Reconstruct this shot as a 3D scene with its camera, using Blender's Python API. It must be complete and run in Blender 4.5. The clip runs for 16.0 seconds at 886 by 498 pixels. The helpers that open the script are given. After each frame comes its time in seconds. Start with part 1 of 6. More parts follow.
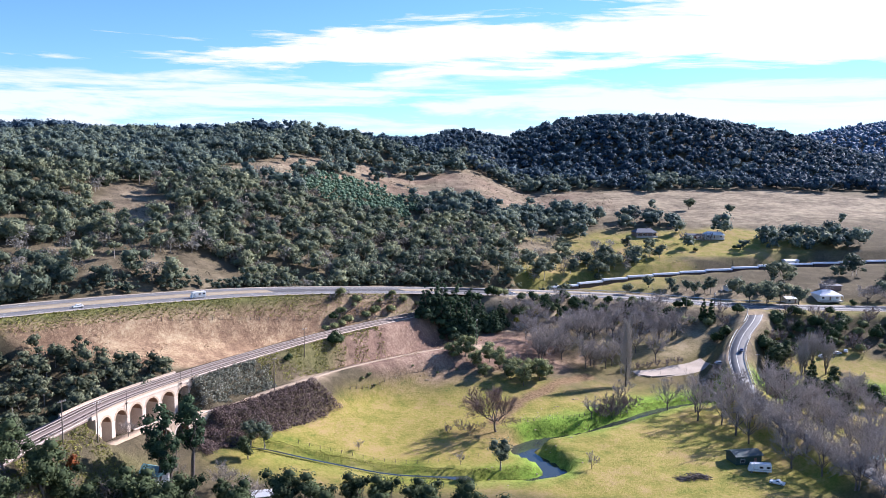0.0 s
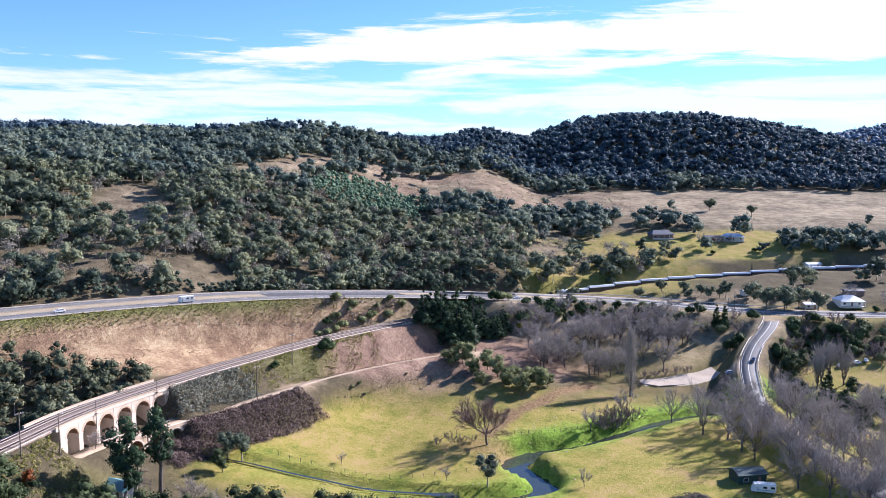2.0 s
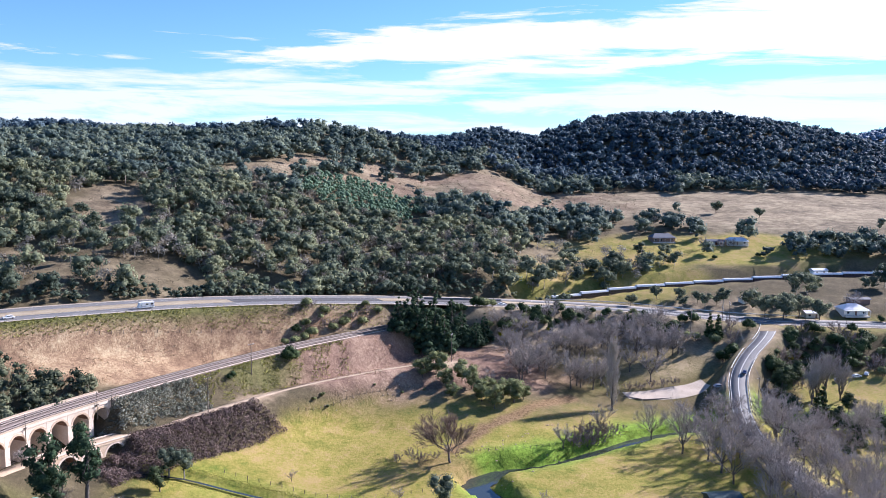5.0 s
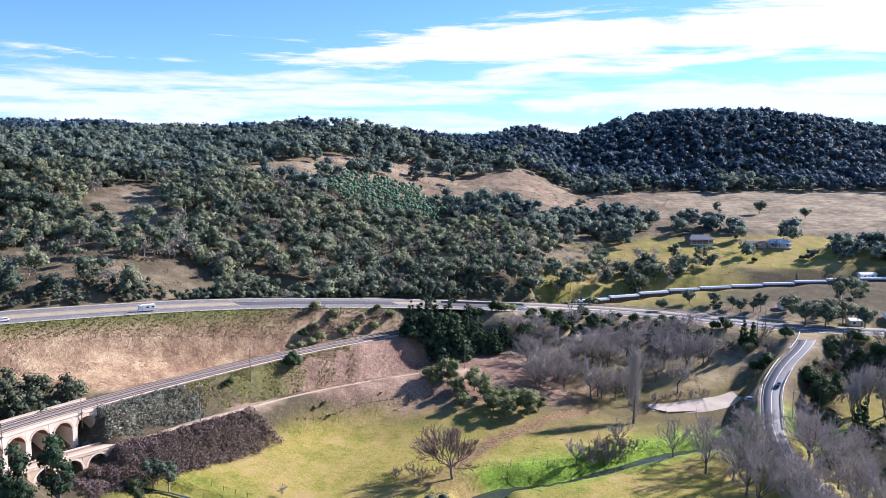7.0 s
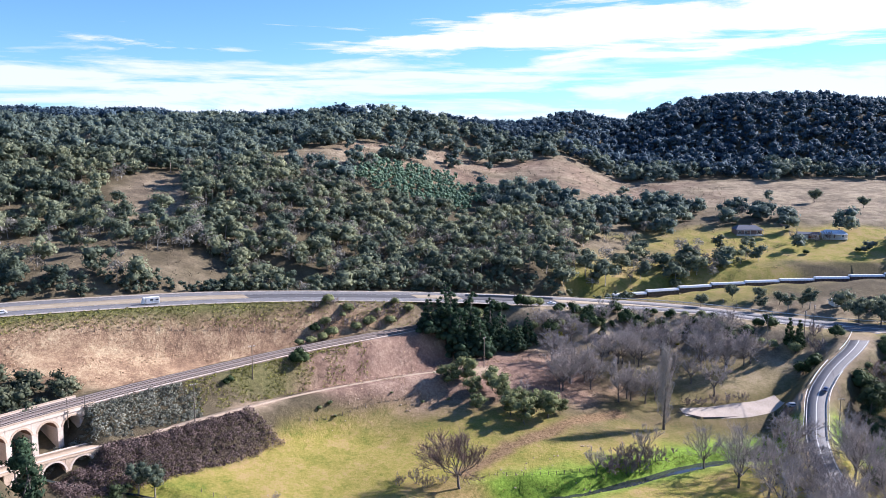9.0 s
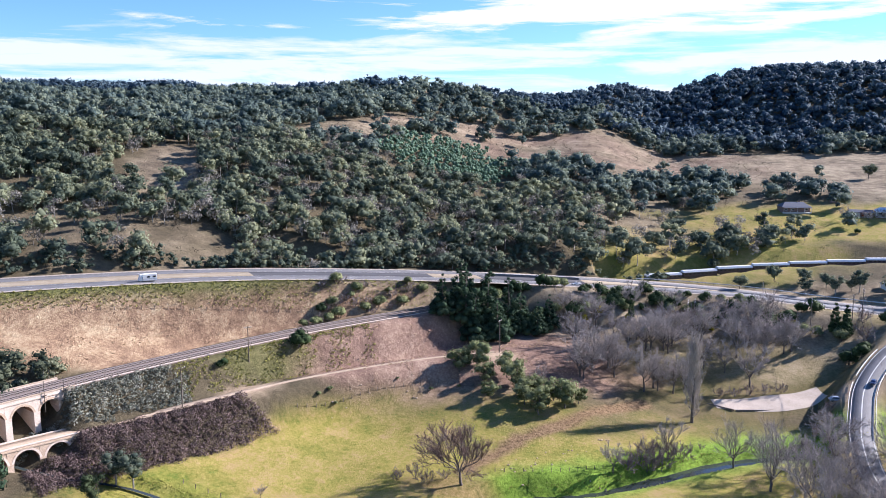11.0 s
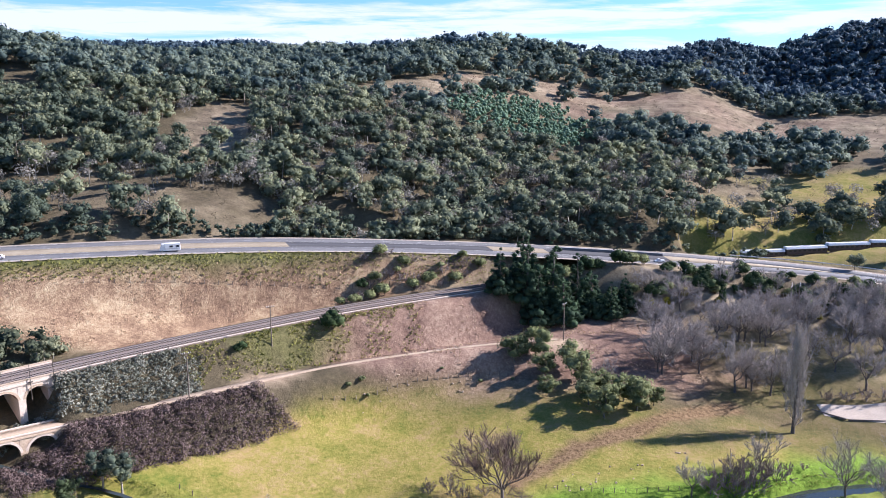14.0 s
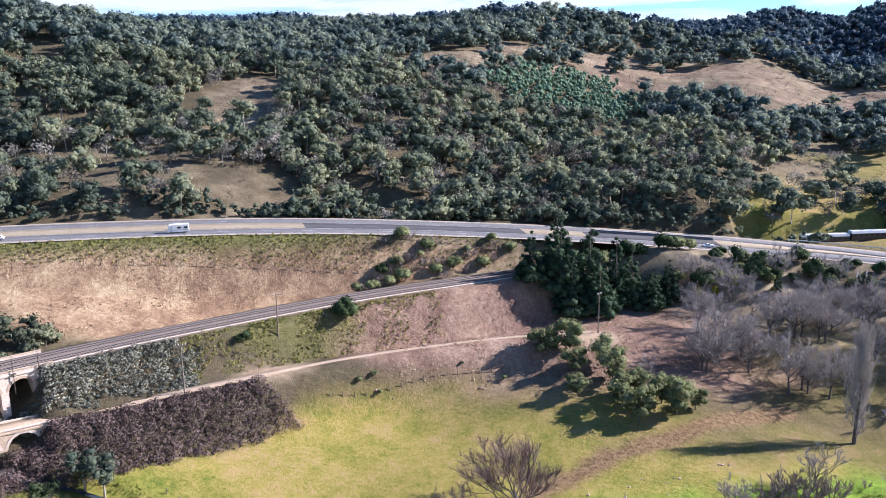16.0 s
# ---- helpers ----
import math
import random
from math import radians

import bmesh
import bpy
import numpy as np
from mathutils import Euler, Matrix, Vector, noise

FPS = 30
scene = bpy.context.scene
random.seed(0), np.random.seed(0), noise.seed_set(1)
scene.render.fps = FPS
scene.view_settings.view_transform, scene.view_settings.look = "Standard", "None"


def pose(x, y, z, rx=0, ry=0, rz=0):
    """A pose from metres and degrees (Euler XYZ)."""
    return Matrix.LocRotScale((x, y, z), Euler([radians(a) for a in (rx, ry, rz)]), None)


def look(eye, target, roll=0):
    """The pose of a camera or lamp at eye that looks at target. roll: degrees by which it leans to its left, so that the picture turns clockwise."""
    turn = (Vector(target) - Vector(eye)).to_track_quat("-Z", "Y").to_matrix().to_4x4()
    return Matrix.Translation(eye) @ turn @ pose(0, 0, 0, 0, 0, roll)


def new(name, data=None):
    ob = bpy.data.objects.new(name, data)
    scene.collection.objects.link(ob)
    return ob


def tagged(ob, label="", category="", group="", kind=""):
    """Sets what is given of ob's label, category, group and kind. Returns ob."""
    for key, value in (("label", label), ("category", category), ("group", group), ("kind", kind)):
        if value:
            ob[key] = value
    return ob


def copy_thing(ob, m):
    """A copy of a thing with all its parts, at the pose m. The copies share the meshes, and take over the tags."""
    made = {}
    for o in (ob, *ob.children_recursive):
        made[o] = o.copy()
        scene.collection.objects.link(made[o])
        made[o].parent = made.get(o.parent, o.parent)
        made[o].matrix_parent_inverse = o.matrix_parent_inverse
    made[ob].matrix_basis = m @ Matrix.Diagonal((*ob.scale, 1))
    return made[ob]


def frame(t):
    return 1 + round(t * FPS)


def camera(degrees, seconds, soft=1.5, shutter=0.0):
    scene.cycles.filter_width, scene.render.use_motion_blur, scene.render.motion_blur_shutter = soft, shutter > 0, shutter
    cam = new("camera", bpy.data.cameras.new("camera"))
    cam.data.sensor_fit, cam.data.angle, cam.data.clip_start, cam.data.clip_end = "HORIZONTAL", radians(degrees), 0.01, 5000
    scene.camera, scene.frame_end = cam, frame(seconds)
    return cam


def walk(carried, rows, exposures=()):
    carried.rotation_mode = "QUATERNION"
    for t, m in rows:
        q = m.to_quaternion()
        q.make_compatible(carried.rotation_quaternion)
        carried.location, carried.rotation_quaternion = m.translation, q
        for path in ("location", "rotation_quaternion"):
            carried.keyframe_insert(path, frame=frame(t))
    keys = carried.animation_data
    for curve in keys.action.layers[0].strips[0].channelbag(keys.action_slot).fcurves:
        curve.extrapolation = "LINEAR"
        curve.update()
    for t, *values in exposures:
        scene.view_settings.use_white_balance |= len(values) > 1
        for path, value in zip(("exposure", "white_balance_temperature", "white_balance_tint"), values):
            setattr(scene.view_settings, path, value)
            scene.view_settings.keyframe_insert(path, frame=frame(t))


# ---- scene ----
# ---- the camera and its flight: seconds, x, y, z, tilt, lean, heading ----
cam = camera(57.0, 16.0, soft=0.9)
FLIGHT = [
    (0, 0.02, 0.01, 97.55, 83.804, 0.308, -0.000),
    (0.5, 3.53, 3.86, 98.08, 83.746, 0.229, 0.844),
    (1, 6.86, 6.93, 98.09, 83.741, 0.205, 1.582),
    (1.5, 10.11, 9.58, 98.06, 83.756, 0.210, 2.030),
    (2, 13.35, 12.18, 98.25, 83.713, 0.230, 2.084),
    (2.5, 16.63, 14.77, 98.54, 83.683, 0.264, 2.477),
    (3, 19.89, 17.18, 98.69, 83.673, 0.308, 2.702),
    (3.5, 23.05, 19.41, 98.62, 83.689, 0.343, 2.753),
    (6, 38.18, 35.59, 99.26, 83.613, 0.329, 5.150),
    (6.5, 41.25, 39.99, 98.90, 83.606, 0.274, 6.099),
    (7, 44.62, 44.26, 98.28, 83.634, 0.201, 7.063),
    (7.5, 48.09, 48.45, 97.60, 83.706, 0.126, 8.450),
    (8, 51.18, 52.95, 97.14, 83.733, 0.068, 9.750),
    (8.5, 53.44, 58.11, 97.14, 83.322, 0.028, 10.351),
    (9, 54.94, 63.96, 97.52, 82.786, -0.004, 10.803),
    (11.5, 62.80, 90.97, 94.32, 80.755, -0.077, 15.086),
    (12, 62.71, 97.79, 93.89, 80.326, -0.119, 16.127),
    (12.5, 62.67, 104.39, 93.29, 79.921, -0.170, 17.169),
    (13, 62.90, 110.61, 92.46, 79.510, -0.223, 18.335),
    (13.5, 63.14, 116.68, 91.55, 79.148, -0.276, 19.449),
    (14, 63.22, 122.70, 90.75, 78.772, -0.333, 20.516),
    (14.5, 63.16, 128.66, 90.09, 78.347, -0.396, 21.549),
    (15, 63.12, 134.40, 89.52, 77.931, -0.471, 22.483),
    (15.5, 63.34, 139.53, 89.10, 77.562, -0.567, 23.384),
    (16, 64.25, 143.45, 88.99, 77.120, -0.698, 24.420),
]


def flight_pose(x, y, z, tilt, lean, heading):
    return pose(x, y, z) @ pose(0, 0, 0, 0, 0, heading) @ pose(0, 0, 0, tilt) @ pose(0, 0, 0, 0, 0, lean)


walk(cam, [(t, flight_pose(*row)) for t, *row in FLIGHT], [(0, 1.22, 5950, 22), (16, 1.22, 5950, 22)])

# ---- sky, sun and exposure ----
SUN_WAY = Vector((0.79, 0.61, 0.55)).normalized()      # towards the sun
world = bpy.data.worlds.new("sky")
scene.world = world
world.use_nodes = True
wn, wl = world.node_tree.nodes, world.node_tree.links
wn.clear()
sky = wn.new("ShaderNodeTexSky")
sky.sky_type, sky.sun_disc = "NISHITA", False
sky.sun_elevation = math.asin(SUN_WAY.z)
sky.sun_rotation = math.atan2(SUN_WAY.x, SUN_WAY.y)
sky.altitude, sky.air_density, sky.dust_density = 900, 1.0, 0.0
back = wn.new("ShaderNodeBackground")
back.inputs["Strength"].default_value = 0.063
wout = wn.new("ShaderNodeOutputWorld")


def wmath(op, a, b=None, c=None, clamp=False):
    q = wn.new("ShaderNodeMath")
    q.operation, q.use_clamp = op, clamp
    for k, v in enumerate((a, b, c)):
        if v is None:
            continue
        if isinstance(v, (int, float)):
            q.inputs[k].default_value = v
        else:
            wl.new(v, q.inputs[k])
    return q.outputs[0]


# thin streaky clouds: a low veil all round above the hills, and a broad white bank higher up to the east
wco = wn.new("ShaderNodeTexCoord")
wsep = wn.new("ShaderNodeSeparateXYZ")
wl.new(wco.outputs["Generated"], wsep.inputs[0])
wx, wy, wz = wsep.outputs
flat_len = wmath("SQRT", wmath("ADD", wmath("MULTIPLY", wx, wx), wmath("MULTIPLY", wy, wy)))
rise = wmath("DIVIDE", wz, wmath("MAXIMUM", flat_len, 0.02))
east = wmath("DIVIDE", wx, wmath("MAXIMUM", flat_len, 0.02))
streak = wn.new("ShaderNodeCombineXYZ")
wl.new(wmath("MULTIPLY", east, 3.2), streak.inputs[0])
wl.new(wmath("MULTIPLY", rise, 30.0), streak.inputs[1])
wl.new(wmath("MULTIPLY", wy, 3.2), streak.inputs[2])
wnoise = wn.new("ShaderNodeTexNoise")
wnoise.inputs["Scale"].default_value, wnoise.inputs["Detail"].default_value, wnoise.inputs["Roughness"].default_value, wnoise.inputs["Distortion"].default_value = 1.5, 9, 0.62, 0.35
wl.new(streak.outputs[0], wnoise.inputs["Vector"])
fluff = wmath("SUBTRACT", wnoise.outputs["Fac"], 0.5)
veil = wmath("SUBTRACT", 0.022, wmath("ABSOLUTE", wmath("SUBTRACT", rise, 0.066)))
bank_mid = wmath("MULTIPLY_ADD", east, 0.055, 0.137)
bank_half = wmath("MULTIPLY_ADD", wmath("ADD", east, 0.33), 0.062, 0.004)
bank = wmath("SUBTRACT", bank_half, wmath("ABSOLUTE", wmath("SUBTRACT", rise, bank_mid)))
veil_fac = wmath("MULTIPLY_ADD", wmath("MULTIPLY_ADD", fluff, 0.20, veil), 34.0, 0.4, True)
bank_fac = wmath("MULTIPLY_ADD", wmath("MULTIPLY_ADD", fluff, 0.15, bank), 70.0, 0.3, True)
cloud_fac = wmath("MULTIPLY", wmath("MAXIMUM", wmath("MULTIPLY", veil_fac, 0.84), bank_fac), 0.96)
tint = wn.new("ShaderNodeMix")
tint.data_type, tint.blend_type = "RGBA", "MULTIPLY"
tint.inputs["Factor"].default_value = 1.0
wl.new(sky.outputs[0], tint.inputs["A"])
tint.inputs["B"].default_value = (0.60, 0.93, 1.24, 1)
cloudy = wn.new("ShaderNodeMix")
cloudy.data_type = "RGBA"
wl.new(cloud_fac, cloudy.inputs["Factor"])
wl.new(tint.outputs["Result"], cloudy.inputs["A"])
cloudy.inputs["B"].default_value = (7.2, 7.5, 7.8, 1)
wl.new(cloudy.outputs["Result"], back.inputs["Color"])
wl.new(back.outputs[0], wout.inputs["Surface"])
sun_data = bpy.data.lights.new("sun", "SUN")
sun_data.energy, sun_data.angle, sun_data.color = 5.0, radians(0.55), (1.0, 0.94, 0.86)
sun = new("sun", sun_data)
sun.matrix_world = look(Vector((0, 300, 0)) + SUN_WAY * 900, (0, 300, 0))

# ---- the lie of the land: three long profiles, the corridors and the creek ----
def smooth(a, b, v):
    u = np.clip((v - a) / (b - a), 0, 1)
    return u * u * (3 - 2 * u)


PROFILE_WEST = ((-200, 0, 150, 200, 230, 262, 300, 330, 368, 425, 442, 463, 602, 712, 800, 1300, 5000),
                (4, 5, 10, 17, 25, 36, 45, 52, 57, 66, 71, 76, 97, 109, 112, 112, 80))
PROFILE_MID = ((-200, 0, 180, 268, 300, 330, 355, 388, 400, 435, 505, 567, 606, 666, 806, 950, 1300, 5000),
               (-2, -1, 0, 2.5, 5, 11, 15, 18, 33, 36, 47, 57, 62, 73, 93, 111, 112, 80))
PROFILE_EAST = ((-200, 0, 200, 300, 345, 365, 388, 404, 420, 450, 500, 560, 660, 750, 816, 950, 1300, 5000),
                (0, 0, 1.0, 1.0, 1.8, 5, 10, 16, 23, 24, 31, 43, 57, 66, 72, 81, 84, 60))

# each corridor: x, y, z along its middle line
HIGHWAY = np.array([(-330, 60, 51.4), (-234, 178.5, 48.8), (-157.2, 270, 45.5), (-114.4, 312.4, 43.8), (-74.6, 347.4, 41.2), (-30.9, 384.9, 36), (11.3, 413.2, 31.1), (52.6, 433.4, 26.8), (97.8, 438.4, 24.5), (160, 427.2, 21.9), (260, 424.5, 20.7), (450, 410, 21)], float)
RAILWAY = np.array([(-106, 60, 27.5), (-107, 130, 27.5), (-104.5, 183, 27.5), (-101, 208, 27.5), (-96, 232, 27.5), (-84, 260, 27.5), (-68.5, 289, 27.5), (-45, 327, 27.5), (-19, 361, 27.3), (-3, 383, 27.2), (10, 404, 27)], float)
TRACK = np.array([(-106, 160, 20.8), (-96, 195, 20.6), (-87, 226, 19.8), (-75, 252, 18.5), (-66, 263, 18.5), (-50, 285, 19), (-33, 308, 18.8), (-10, 333, 18), (9, 349, 17.2), (33, 368, 15.5), (75, 380, 13)], float)
FAR_RAILWAY = np.array([(49, 455.5, 20.8), (75, 470, 22.4), (116, 491.5, 24.5), (168, 508, 26.4), (225, 519.5, 29.1), (329, 531, 31.6), (460, 531, 33.7)], float)
BRANCH_ROAD = np.array([(165.5, 426, 21.85), (154, 397, 20.6), (140, 374, 17), (131, 356, 13), (126, 338, 10), (122, 318, 7.5), (121, 290, 6), (128, 230, 6), (150, 100, 6)], float)
CREEK = np.array([(210, 338, 0), (130, 330, -0.4), (93, 320, -0.8), (70, 303, -1), (52, 288, -1), (33, 279, -1), (27, 270, -1), (31, 261, -1), (37, 252, -1.2), (30, 245, -1.2), (12, 241, -1.0), (-14, 243, 0), (-33, 246, 1), (-55, 246, 3), (-72, 240, 5), (-92, 239, 8), (-125, 252, 11), (-220, 250, 14)], float)


def spline(points, step=4.0):
    """A smooth line (Catmull-Rom) through the points, sampled about every step metres."""
    p = np.vstack([2 * points[0] - points[1], points, 2 * points[-1] - points[-2]])
    out = []
    for i in range(1, len(p) - 2):
        n = max(2, int(np.linalg.norm(p[i + 1] - p[i]) / step))
        u = np.linspace(0, 1, n, endpoint=False)[:, None]
        a, b, c, d = p[i - 1], p[i], p[i + 1], p[i + 2]
        out.append(0.5 * (2 * b + (c - a) * u + (2 * a - 5 * b + 4 * c - d) * u**2 + (3 * b - a - 3 * c + d) * u**3))
    return np.vstack(out + [points[-1:]])


def near_line(line, x, y):
    """For each place: its distance from the line, the line's height there, and the side (positive: left of the way)."""
    best = np.full(x.shape, 1e9)
    z, side, along = np.zeros(x.shape), np.zeros(x.shape), np.zeros(x.shape)
    run = 0.0
    for a, b in zip(line[:-1], line[1:]):
        d = b - a
        l2 = d[0] ** 2 + d[1] ** 2
        u = np.clip(((x - a[0]) * d[0] + (y - a[1]) * d[1]) / l2, 0, 1)
        dist = np.hypot(x - a[0] - u * d[0], y - a[1] - u * d[1])
        m = dist < best
        best = np.where(m, dist, best)
        z = np.where(m, a[2] + u * d[2], z)
        side = np.where(m, np.sign(d[0] * (y - a[1]) - d[1] * (x - a[0])), side)
        along = np.where(m, run + u * l2**0.5, along)
        run += l2**0.5
    return best, z, side, along


def wave(x, y, size, seed):
    """Smooth cheap noise in -1..1 from crossed waves."""
    r = np.random.RandomState(seed)
    out = 0
    for k in range(7):
        a, f, ph = r.uniform(0, 6.28), r.uniform(0.6, 1.7) * 6.28 / size, r.uniform(0, 6.28)
        out = out + np.sin((x * np.cos(a) + y * np.sin(a)) * f + ph + 0.8 * np.sin((y * np.cos(a) - x * np.sin(a)) * f * 0.7 + ph))
    return out / 4.5


def bare_land(x, y):
    w, m, e = (np.interp(y, *p) for p in (PROFILE_WEST, PROFILE_MID, PROFILE_EAST))
    left = smooth(-150, -10, x)
    right = smooth(12, 85, x)
    z = w * (1 - left) + m * left
    z = z * (1 - right) + e * right
    z = z + np.clip(-150 - x, 0, 500) * 0.03 * smooth(250, 500, y)
    z = z + np.clip(-165 - x, 0, 200) * 0.195 * smooth(270, 390, y) * (1 - smooth(430, 640, y))
    # the wooded hill, and the ridge behind
    d = np.sqrt(((x - 245) / np.where(x > 245, 1.75, 1.3)) ** 2 + (y - 1040) ** 2)
    z = z + 61 * (1 - smooth(30, 240, d))
    d = np.sqrt(((x - 520) / 1.4) ** 2 + (y - 1060) ** 2)
    z = z - 6 * (1 - smooth(20, 260, d))
    d = np.hypot((x + 110) / 1.7, y - 815)
    z = z + 12 * (1 - smooth(10, 110, d))
    d = np.hypot((x - 1640) / 1.3, y - 2600)
    z = z + 135 * (1 - smooth(100, 800, d))
    return z + wave(x, y, 160, 3) * 1.6 * smooth(430, 600, y) + wave(x, y, 38, 4) * 0.25


FAR_LINE = spline(FAR_RAILWAY)
HIGHWAY_LINE, RAILWAY_LINE, TRACK_LINE, BRANCH_LINE, CREEK_LINE = (spline(p) for p in (HIGHWAY, RAILWAY, TRACK, BRANCH_ROAD, CREEK))

CREEK_LINE[:, 2] = np.where(CREEK_LINE[:, 0] < 12, bare_land(CREEK_LINE[:, 0], CREEK_LINE[:, 1]) - 0.35, CREEK_LINE[:, 2])


def gap(along, a, b, soft=4.0):
    """1 outside the stretch a..b of a line, 0 inside it."""
    return 1 - smooth(a, a + soft, along) * (1 - smooth(b - soft, b, along))


VIADUCT_A, VIADUCT_B = 152.0, 202.0        # the stretch of the railway that stands on arches
LOWER_A, LOWER_B = 70.0, 98.0              # the stretch of the old line that stands on arches


def land(x, y):
    """The height of the ground at places x, y (arrays)."""
    x, y = np.asarray(x, float), np.asarray(y, float)
    z = bare_land(x, y)
    d, lz, side, along = near_line(TRACK_LINE, x, y)
    z = z + (lz - 0.12 - z) * (1 - smooth(2.2, 12, d)) * gap(along, LOWER_A, LOWER_B)
    d, lz, side, along = near_line(RAILWAY_LINE, x, y)
    z = z + (lz - 0.3 - z) * (1 - smooth(5, 15, d)) * gap(along, VIADUCT_A, VIADUCT_B)
    for line, flat, blend in ((BRANCH_LINE, 4.5, 9), (HIGHWAY_LINE, 13, 13), (FAR_LINE, 4, 8)):
        d, lz, side, along = near_line(line, x, y)
        z = z + (lz - 0.15 - z) * (1 - smooth(flat, flat + blend, d))
    d, lz, side, along = near_line(RAILWAY_LINE, x, y)
    z = z + (lz - 0.3 - z) * (1 - smooth(5, 9.5, d)) * smooth(238, 250, along)
    d, lz, side, along = near_line(CREEK_LINE, x, y)
    bed = 1.3 + 0.5 * smooth(15, 40, x) + 3.2 * np.exp(-((x - 30) ** 2 + (y - 268) ** 2) / 260)
    z = z + (lz - 1.2 - z) * (1 - smooth(bed, bed + 2.2 + 2.0 * smooth(10, 40, x), d)) * smooth(4, 9, near_line(BRANCH_LINE, x, y)[0])
    return z

# ---- materials ----
def node_material(name, rough=0.9, spec=0.3):
    m = bpy.data.materials.new(name)
    m.use_nodes = True
    n, l = m.node_tree.nodes, m.node_tree.links
    b = n["Principled BSDF"]
    b.inputs["Roughness"].default_value = rough
    b.inputs["Specular IOR Level"].default_value = spec
    return m, n, l, b


def mottled(name, dark, light, size, rough=0.9, bump=0.3, fine=None, spec=0.25, metal=0.0):
    """Two-scale mottled surface: patches of about size metres with finer grain on top."""
    m, n, l, b = node_material(name, rough, spec)
    b.inputs["Metallic"].default_value = metal
    co = n.new("ShaderNodeTexCoord")
    a = n.new("ShaderNodeTexNoise")
    a.inputs["Scale"].default_value, a.inputs["Detail"].default_value = 1.0 / size, 6
    f = n.new("ShaderNodeTexNoise")
    f.inputs["Scale"].default_value, f.inputs["Detail"].default_value = 1.0 / (fine or size / 7), 4
    mx = n.new("ShaderNodeMath")
    mx.operation = "MULTIPLY_ADD"
    mx.inputs[1].default_value = 0.45
    ad = n.new("ShaderNodeMath")
    ad.operation = "MULTIPLY"
    ad.inputs[1].default_value = 0.55
    l.new(co.outputs["Object"], a.inputs["Vector"])
    l.new(co.outputs["Object"], f.inputs["Vector"])
    l.new(f.outputs["Fac"], ad.inputs[0])
    l.new(a.outputs["Fac"], mx.inputs[0])
    l.new(ad.outputs[0], mx.inputs[2])
    r = n.new("ShaderNodeValToRGB")
    r.color_ramp.elements[0].position, r.color_ramp.elements[1].position = 0.32, 0.68
    r.color_ramp.elements[0].color, r.color_ramp.elements[1].color = (*dark, 1), (*light, 1)
    l.new(mx.outputs[0], r.inputs["Fac"])
    l.new(r.outputs["Color"], b.inputs["Base Color"])
    if bump:
        bp = n.new("ShaderNodeBump")
        bp.inputs["Strength"].default_value, bp.inputs["Distance"].default_value = bump, size * 0.1
        l.new(f.outputs["Fac"], bp.inputs["Height"])
        l.new(bp.outputs["Normal"], b.inputs["Normal"])
    return m


def plain(name, colour, rough=0.5, metal=0.0, spec=0.4, vary=0.12):
    """A painted or worn surface with slight uneven tone."""
    d = tuple(c * (1 - vary) for c in colour)
    e = tuple(min(1, c * (1 + vary)) for c in colour)
    return mottled(name, d, e, 0.6, rough, 0.05, 0.08, spec, metal)


def foliage(name, dark, light, translucent=0.08, rough=0.7, mid=None):
    """Leaves: tone varies from leaf spray to leaf spray, from clump to clump and from tree to tree."""
    m, n, l, b = node_material(name, rough, 0.06)
    g = n.new("ShaderNodeNewGeometry")
    o = n.new("ShaderNodeObjectInfo")
    at = n.new("ShaderNodeAttribute")
    at.attribute_name = "tone"
    co = n.new("ShaderNodeTexCoord")
    spray = n.new("ShaderNodeTexNoise")
    spray.inputs["Scale"].default_value, spray.inputs["Detail"].default_value, spray.inputs["Roughness"].default_value = 1.1, 5, 0.75
    l.new(co.outputs["Object"], spray.inputs["Vector"])
    bp = n.new("ShaderNodeBump")
    bp.inputs["Strength"].default_value, bp.inputs["Distance"].default_value = 0.5, 0.5
    l.new(spray.outputs["Fac"], bp.inputs["Height"])
    l.new(bp.outputs["Normal"], b.inputs["Normal"])
    total = None
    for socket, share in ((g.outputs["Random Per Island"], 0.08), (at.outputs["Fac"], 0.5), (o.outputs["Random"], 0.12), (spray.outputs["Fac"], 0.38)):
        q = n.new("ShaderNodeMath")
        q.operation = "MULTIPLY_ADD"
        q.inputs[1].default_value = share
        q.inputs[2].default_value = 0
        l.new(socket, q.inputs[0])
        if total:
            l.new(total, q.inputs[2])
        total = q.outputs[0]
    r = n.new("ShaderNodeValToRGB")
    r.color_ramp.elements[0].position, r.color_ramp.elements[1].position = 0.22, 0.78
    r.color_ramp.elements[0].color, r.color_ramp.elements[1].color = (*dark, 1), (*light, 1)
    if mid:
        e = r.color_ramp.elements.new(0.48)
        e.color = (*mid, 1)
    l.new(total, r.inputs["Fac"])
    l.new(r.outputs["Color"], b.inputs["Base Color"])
    if translucent:
        t = n.new("ShaderNodeBsdfTranslucent")
        l.new(r.outputs["Color"], t.inputs["Color"])
        mix = n.new("ShaderNodeMixShader")
        mix.inputs["Fac"].default_value = translucent
        l.new(b.outputs[0], mix.inputs[1])
        l.new(t.outputs[0], mix.inputs[2])
        l.new(mix.outputs[0], n["Material Output"].inputs["Surface"])
    return m


